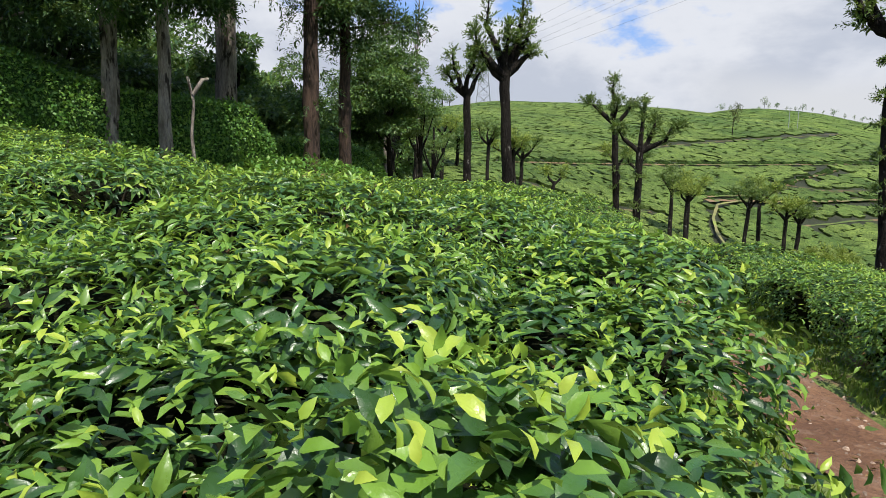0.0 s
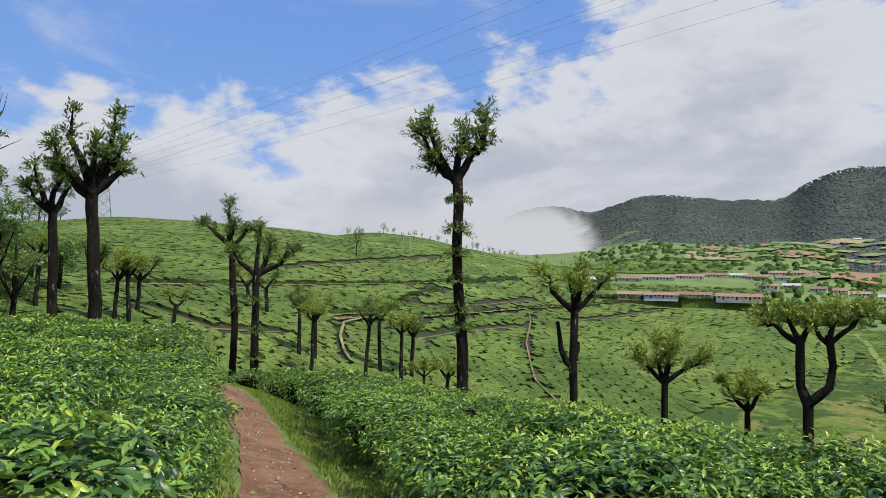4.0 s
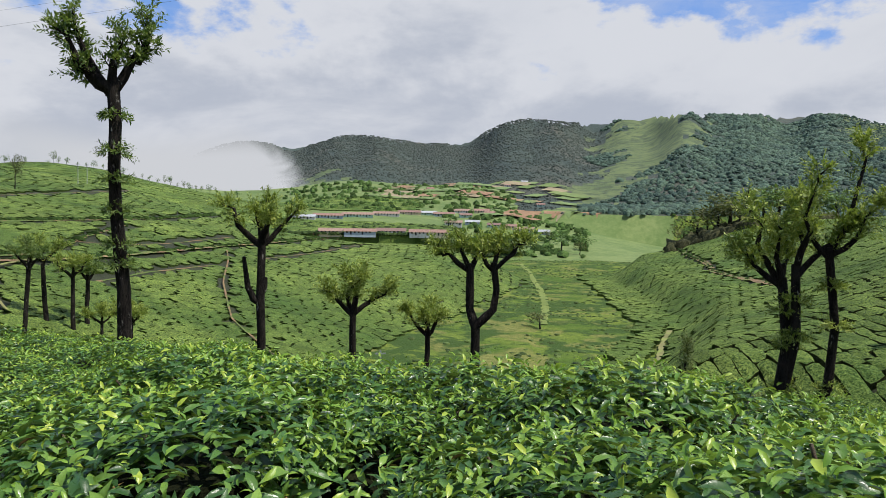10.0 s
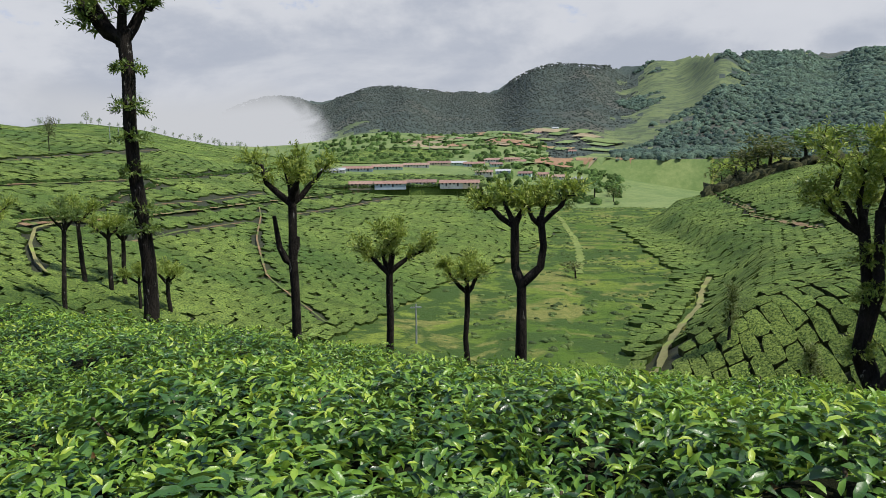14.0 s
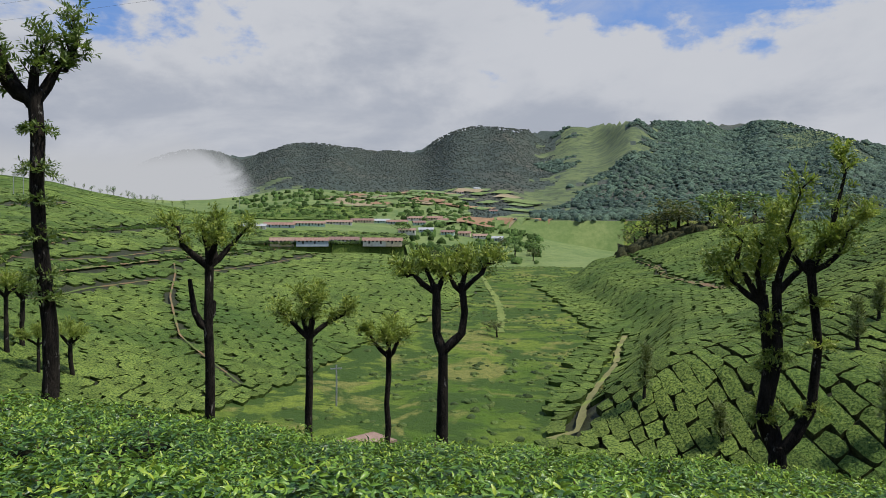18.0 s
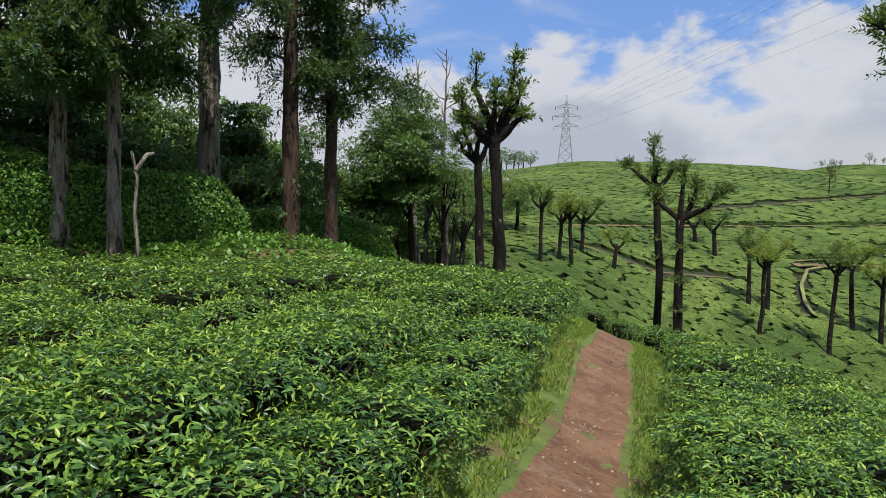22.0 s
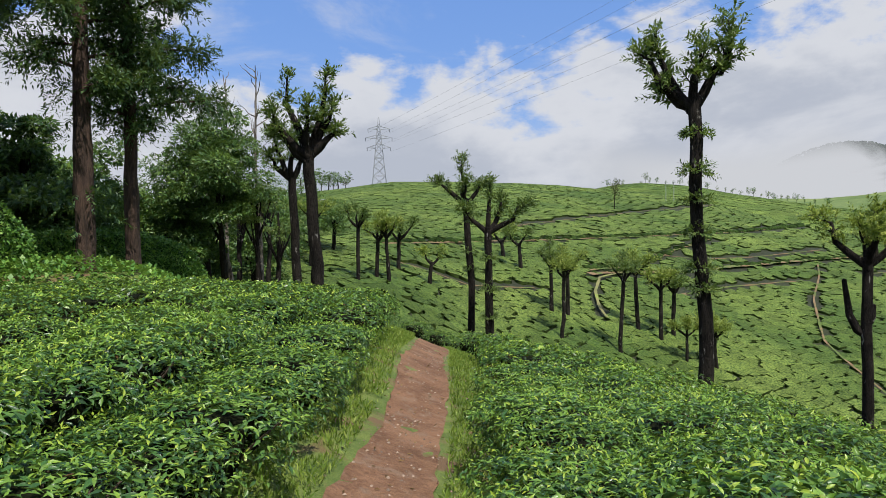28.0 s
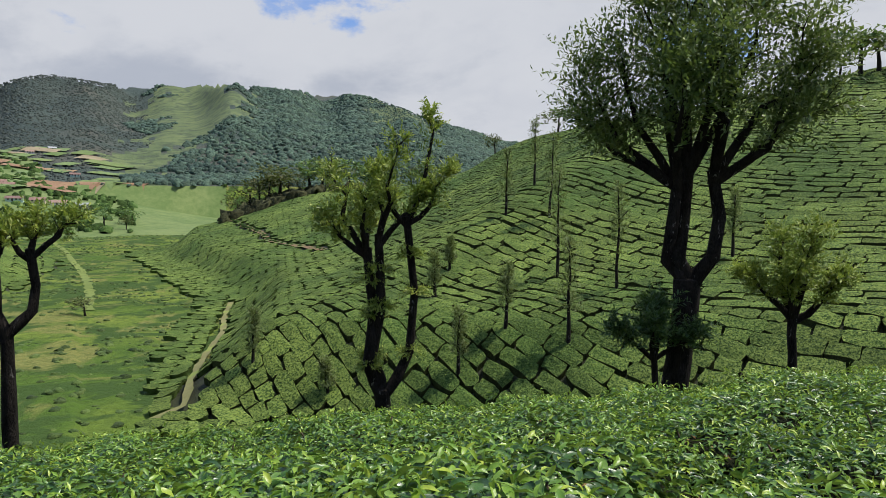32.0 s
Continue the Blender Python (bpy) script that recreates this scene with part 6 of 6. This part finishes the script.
def shed():
    r = 46.0
    base = spot(-8.7, r)
    at = thing("tin_shed", base, "small shed with pale rusty tin roof", "shed", turn=0.5)
    geo = Geo()
    box(geo, (-1.2, -0.9, -0.6), (1.2, 0.9, 1.4))
    piece("wall", geo, WALLS[3], at, smooth=False)
    roof = Geo()
    box(roof, (-1.6, -1.3, 1.4), (1.6, 1.3, 1.52))
    piece("roof", roof, ROOFS[1], at, smooth=False)


shed()


def pole(az, el, high, label):
    r = far_spot(az, el, 30)
    at = thing("utility_pole", spot(az, r), label, "pole")
    geo = Geo()
    tube(geo, np.array([(0, 0, -0.4), (0.02, 0, high * 0.5), (0.0, 0.03, high)]), [0.09, 0.08, 0.07], 7)
    piece("post", geo, STEEL, at)
    arm = Geo()
    box(arm, (-0.5, -0.05, high - 0.35), (0.5, 0.05, high - 0.25))
    piece("cross_bar", arm, STEEL, at, smooth=False)


pole(-6.2, -14.4, 3.6, "grey utility pole in the meadow hollow")
for pole_az in (17.0, 16.4):
    pole(pole_az, 2.2, 5.5, "pale utility pole on the tea hill")
for pole_az in (-7.5, 1.5):
    pole(pole_az, 1.6, 7.0, "pale utility pole above the village")
house(45.3, 105.0, 3.0, 2.4, 0, 2, 0.3, 50)


def pond():
    a = np.linspace(0, 2 * math.pi, 40, endpoint=False)
    base = spot(-16.2, 296, 0.0)
    x, y = 7.5 * np.cos(a) * (1 + 0.12 * np.sin(3 * a)), 14 * np.sin(a) * (1 + 0.1 * np.cos(2 * a))
    geo = Geo()
    z = float(np.max(land(x + base.x, y + base.y))) + 0.06
    pts = np.stack([x + base.x, y + base.y, np.full(40, z)], -1)
    geo.add(np.vstack([pts, [[base.x, base.y, z]]]), [(i, (i + 1) % 40, 40) for i in range(40)])
    ob = piece("pond", geo, surface("pond_water", (0.10, 0.11, 0.10), (0.13, 0.14, 0.12), 0.2, 2, rough=0.08, bump=0.05, spec=0.6))
    tagged(ob, "small still grey pond in the valley meadow", "pond", kind="structure")


pond()


ORANGE = surface("bare_earth", (0.14, 0.088, 0.045), (0.23, 0.155, 0.08), 0.4, 5, rough=0.95, bump=0.5, spots=((0.09, 0.13, 0.03), 0.35, 0.46, 0.56))
PALE_TRACK = surface("pale_track", (0.14, 0.14, 0.052), (0.215, 0.205, 0.08), 0.3, 4, rough=0.95, bump=0.4, spots=((0.20, 0.26, 0.05), 0.2, 0.5, 0.65))


def cut_terrace(line, n, soil_wide, lift, hedged):
    """A contour lane in the tea: bare earth with a dark, uneven row of bushes along its upper edge."""
    ribbon(line, soil_wide, lift, "lane", ORANGE, "bare earth lane along a tea terrace", 0.3, 4, seed=40 + n, step=1.2)
    if not hedged:
        return
    line = np.asarray(line)
    run = np.concatenate([[0], np.cumsum(np.hypot(*np.diff(line, axis=0).T))])
    s = np.arange(0, run[-1], 0.9)
    x, y = np.interp(s, run, line[:, 0]), np.interp(s, run, line[:, 1])
    r = np.hypot(x, y)
    out = (r + 1.0) / r
    rng = np.random.default_rng(n)
    some = rng.uniform(0, 1, len(s)) < 0.88
    far = 1 + np.maximum(r - 120, 0) * 0.003
    scrub_clumps("terrace_hedge", (x * out)[some], (y * out)[some], (far * rng.uniform(0.42, 0.8, len(s)))[some], "dark uneven row of tall bushes above the lane", TERRACE_BUSH, 900 + n, squash=0.95)


# Bush green darkened: the shaded fronts above the lanes are put into it.
TERRACE_BUSH = surface("terrace_bush_shade", (0.014, 0.030, 0.008), (0.045, 0.080, 0.018), 0.8, 6, rough=0.95, spec=0.05, bump=0.9, depth=0.2, island=0.3)
for n, line in enumerate(TERRACE_LINES):
    cut_terrace(line, n, (0.22, 0.16, 0.25, 0.16, 0.38, 0.16, 0.2, 0.16)[n], (0.18, 0.08, 0.2, 0.08, 0.36, 0.08, 0.15, 0.08)[n], n in (0, 2, 4))
cut_terrace(BANK_TERRACE, 9, 0.6, 0.4, True)
ribbon(STEEP_LINE, 0.12, 0.45, "steep_path", ORANGE, "steep bare footpath straight up the tea hill", 0.15, 4, seed=61, step=0.8)
ribbon(CURL_LINE, 0.15, 0.45, "lane", PALE_TRACK, "pale grassy lane curving through the tea", 0.12, 4, seed=62, step=0.8)
ribbon(BANK_LANE, 0.34, 0.4, "lane", PALE_TRACK, "pale earth path along the foot of the tea bank", 0.25, 4, seed=63, step=0.8)
MEADOW_TRACK = surface("meadow_track", (0.12, 0.165, 0.035), (0.18, 0.225, 0.05), 0.3, 3, rough=0.9, bump=0.5)
ribbon([(36, 100), (42, 116), (50, 140), (60, 175), (70, 210), (78, 245)], 0.7, 0.12, "lane", MEADOW_TRACK, "faint wheel track along the meadow", 0.3, 4, seed=64, step=2.0)


def wooded(az0, az1, r0, r1, count, seed):
    rng = np.random.default_rng(seed)
    az, r = rng.uniform(az0, az1, count), np.sqrt(rng.uniform(r0 ** 2, r1 ** 2, count))
    return az, r, -np.sin(np.radians(az)) * r, np.cos(np.radians(az)) * r


# Both canopies of the range carry distance haze in their bluish base colours.
FOREST_TREE = surface("forest_canopy_hazed", (0.034, 0.064, 0.050), (0.078, 0.126, 0.082), 0.02, 0.9, rough=0.9, bump=1.0, depth=0.8, island=0.3)
DRY_FOREST = surface("dry_forest_canopy_hazed", (0.046, 0.060, 0.050), (0.068, 0.084, 0.070), 0.02, 0.9, rough=0.9, bump=0.7, depth=0.6, island=0.22)


def plant_range():
    az, r, x, y = wooded(-56, 9, 330, 1420, 46000, 801)
    _, kind = land(x, y, True)
    pick = np.random.default_rng(801).uniform(0, 1, len(r))
    ok = (kind == 6) & (~grass_spine(az + 0.9 * wave(x, y, 40, 3.0), r) | (pick < 0.30))
    dry = az + 3 * wave(x, y, 200, 1.0) > -24
    size = 1.35 + r * 0.0020
    rng = np.random.default_rng(802)
    size = size * rng.uniform(0.5, 1.35, len(r)) * np.where(dry, 0.45, 1.0)
    some = ok & ~dry
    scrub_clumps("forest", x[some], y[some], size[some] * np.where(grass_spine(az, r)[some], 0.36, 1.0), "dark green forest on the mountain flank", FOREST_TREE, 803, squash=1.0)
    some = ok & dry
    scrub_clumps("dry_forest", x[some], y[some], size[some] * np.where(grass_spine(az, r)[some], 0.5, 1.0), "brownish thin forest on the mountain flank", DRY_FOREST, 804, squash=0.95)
    az, r, x, y = wooded(-23, 2, 260, 560, 1900, 805)
    _, kind = land(x, y, True)
    some = (kind == 4) & (np.random.default_rng(6).uniform(0, 1, len(r)) < 0.55)
    scrub_clumps("garden_trees", x[some], y[some], np.random.default_rng(7).uniform(1.2, 2.6, some.sum()), "green garden trees among houses and plots", GARDEN_TREE, 806, squash=1.2)
    az, r, x, y = wooded(-40, -20.5, 385, 475, 4200, 809)
    some = (az < -22.2 + 1.2 * wave(x, y, 60, 1.0)) & (r > 436 + 6 * wave(x, y, 25, 2.0))
    scrub_clumps("forest_edge", x[some], y[some], np.random.default_rng(9).uniform(1.2, 3.4, some.sum()), "dark green forest edge at the foot of the mountain", FOREST_TREE, 810, squash=1.1)
    # shrubs on the steps below both rows of houses
    rng = np.random.default_rng(813)
    for near, deep, count in ((284.5, 5.5, 900), (304.0, 22.0, 300)):
        az = rng.uniform(-16.5, 2.5, count)
        r = near + deep * rng.uniform(0, 1, count)
        scrub_clumps("village_shrubs", -np.sin(np.radians(az)) * r, np.cos(np.radians(az)) * r, rng.uniform(0.6, 1.5, count), "dark shrubs on the bank below the village houses", VILLAGE_SHRUB, 814, squash=1.0)
    az, r, x, y = wooded(-41, -29.5, 218, 238, 170, 811)
    scrub_clumps("crest_bushes", x, y, np.random.default_rng(10).uniform(0.8, 2.8, len(x)), "brownish bushes and small trees along the crest of the bank", CREST_BUSH, 812, squash=1.2)
    az, r, x, y = wooded(-34, -2, 50, 300, 9000, 807)
    _, kind = land(x, y, True)
    some = ((kind == 1) | ((kind == 2) & (r < curve(az, HILL_FOOT)))) & (wave(x, y, 22, 5.0) + 0.6 * wave(x, y, 5, 1.0) > -0.12)
    scrub_clumps("meadow_scrub", x[some], y[some], np.random.default_rng(8).uniform(0.12, 0.55, some.sum()), "low dark scrub in the wet meadow", MEADOW_SCRUB, 808, squash=0.75)


VILLAGE_SHRUB = surface("village_shrub", (0.030, 0.055, 0.020), (0.070, 0.105, 0.034), 0.5, 4, rough=0.95, spec=0.05, bump=1.0, depth=0.4, island=0.4)
CREST_BUSH = surface("crest_bush", (0.035, 0.042, 0.022), (0.095, 0.095, 0.045), 0.5, 4, rough=0.95, spec=0.05, bump=1.0, depth=0.4, island=0.4)
GARDEN_TREE = surface("garden_tree", (0.034, 0.070, 0.020), (0.088, 0.145, 0.040), 0.5, 4, rough=0.9, spec=0.05, bump=1.0, depth=0.5, island=0.4)
MEADOW_SCRUB = surface("meadow_scrub", (0.045, 0.080, 0.020), (0.095, 0.140, 0.032), 0.5, 5, rough=0.9, bump=0.9, depth=0.2, island=0.35)
plant_range()


def plots():
    """Stepped vegetable plots above the village."""
    rng = np.random.default_rng(820)
    mats = [FARM, FARM_SOIL, surface("crop_row", (0.10, 0.16, 0.05), (0.17, 0.23, 0.08), 0.2, 2), surface("dry_plot", (0.22, 0.18, 0.10), (0.30, 0.25, 0.15), 0.1, 1)]
    for n in range(80):
        az = rng.uniform(-22.5, -6)
        el = rng.uniform(0.2, 3.9) if az < -15 else rng.uniform(1.8, 3.4)
        wide = rng.uniform(1.0, 3.2)
        r0 = far_spot(az, el, 290)
        if r0 > 640:
            continue
        line = [(-math.sin(radians(a)) * (r0 + k), math.cos(radians(a)) * (r0 + k)) for k, a in enumerate(np.linspace(az - wide / 2, az + wide / 2, 8))]
        ribbon(line, rng.uniform(5.0, 11.0), rng.uniform(0.6, 1.9), "plot", mats[(0, 2, 0, 1, 2, 3)[n % 6]], ("green vegetable terrace above the village", "bare brown terrace plot above the village", "sown terrace plot above the village", "dry stubble terrace above the village")[(0, 2, 0, 1, 2, 3)[n % 6]], 0.05, 3, seed=n, step=3.0)


plots()


def mist():
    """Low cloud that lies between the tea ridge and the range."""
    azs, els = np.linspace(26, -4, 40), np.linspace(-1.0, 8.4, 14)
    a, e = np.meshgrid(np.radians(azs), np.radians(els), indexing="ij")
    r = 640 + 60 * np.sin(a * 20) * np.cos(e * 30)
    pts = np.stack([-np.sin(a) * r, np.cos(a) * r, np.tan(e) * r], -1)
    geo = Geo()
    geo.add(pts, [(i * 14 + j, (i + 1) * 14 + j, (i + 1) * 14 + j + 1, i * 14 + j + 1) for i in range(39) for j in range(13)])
    m = bpy.data.materials.new("low_cloud")
    m.use_nodes = True
    m.node_tree.nodes.clear()
    n = Nodes(m.node_tree)
    where = n.add("ShaderNodeNewGeometry").outputs["Position"]
    x, _, z = n.add("ShaderNodeSeparateXYZ", {0: where}).outputs
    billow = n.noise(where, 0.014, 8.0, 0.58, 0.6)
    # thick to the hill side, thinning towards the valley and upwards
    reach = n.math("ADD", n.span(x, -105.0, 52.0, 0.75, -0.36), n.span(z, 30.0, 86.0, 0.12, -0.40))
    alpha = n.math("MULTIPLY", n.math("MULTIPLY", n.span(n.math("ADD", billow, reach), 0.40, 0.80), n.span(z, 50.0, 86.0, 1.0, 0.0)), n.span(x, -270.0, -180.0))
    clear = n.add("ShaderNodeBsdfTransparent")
    # The sheet glows by itself: the mist's daylight white is put in as emission.
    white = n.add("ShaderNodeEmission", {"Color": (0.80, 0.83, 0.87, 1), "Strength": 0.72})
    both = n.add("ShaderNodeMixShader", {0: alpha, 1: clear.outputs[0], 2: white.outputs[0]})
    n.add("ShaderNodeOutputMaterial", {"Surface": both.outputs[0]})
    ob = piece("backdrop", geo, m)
    ob.visible_shadow = False
    tagged(ob, "drifting white mist below the range", "mist", kind="structure")


mist()
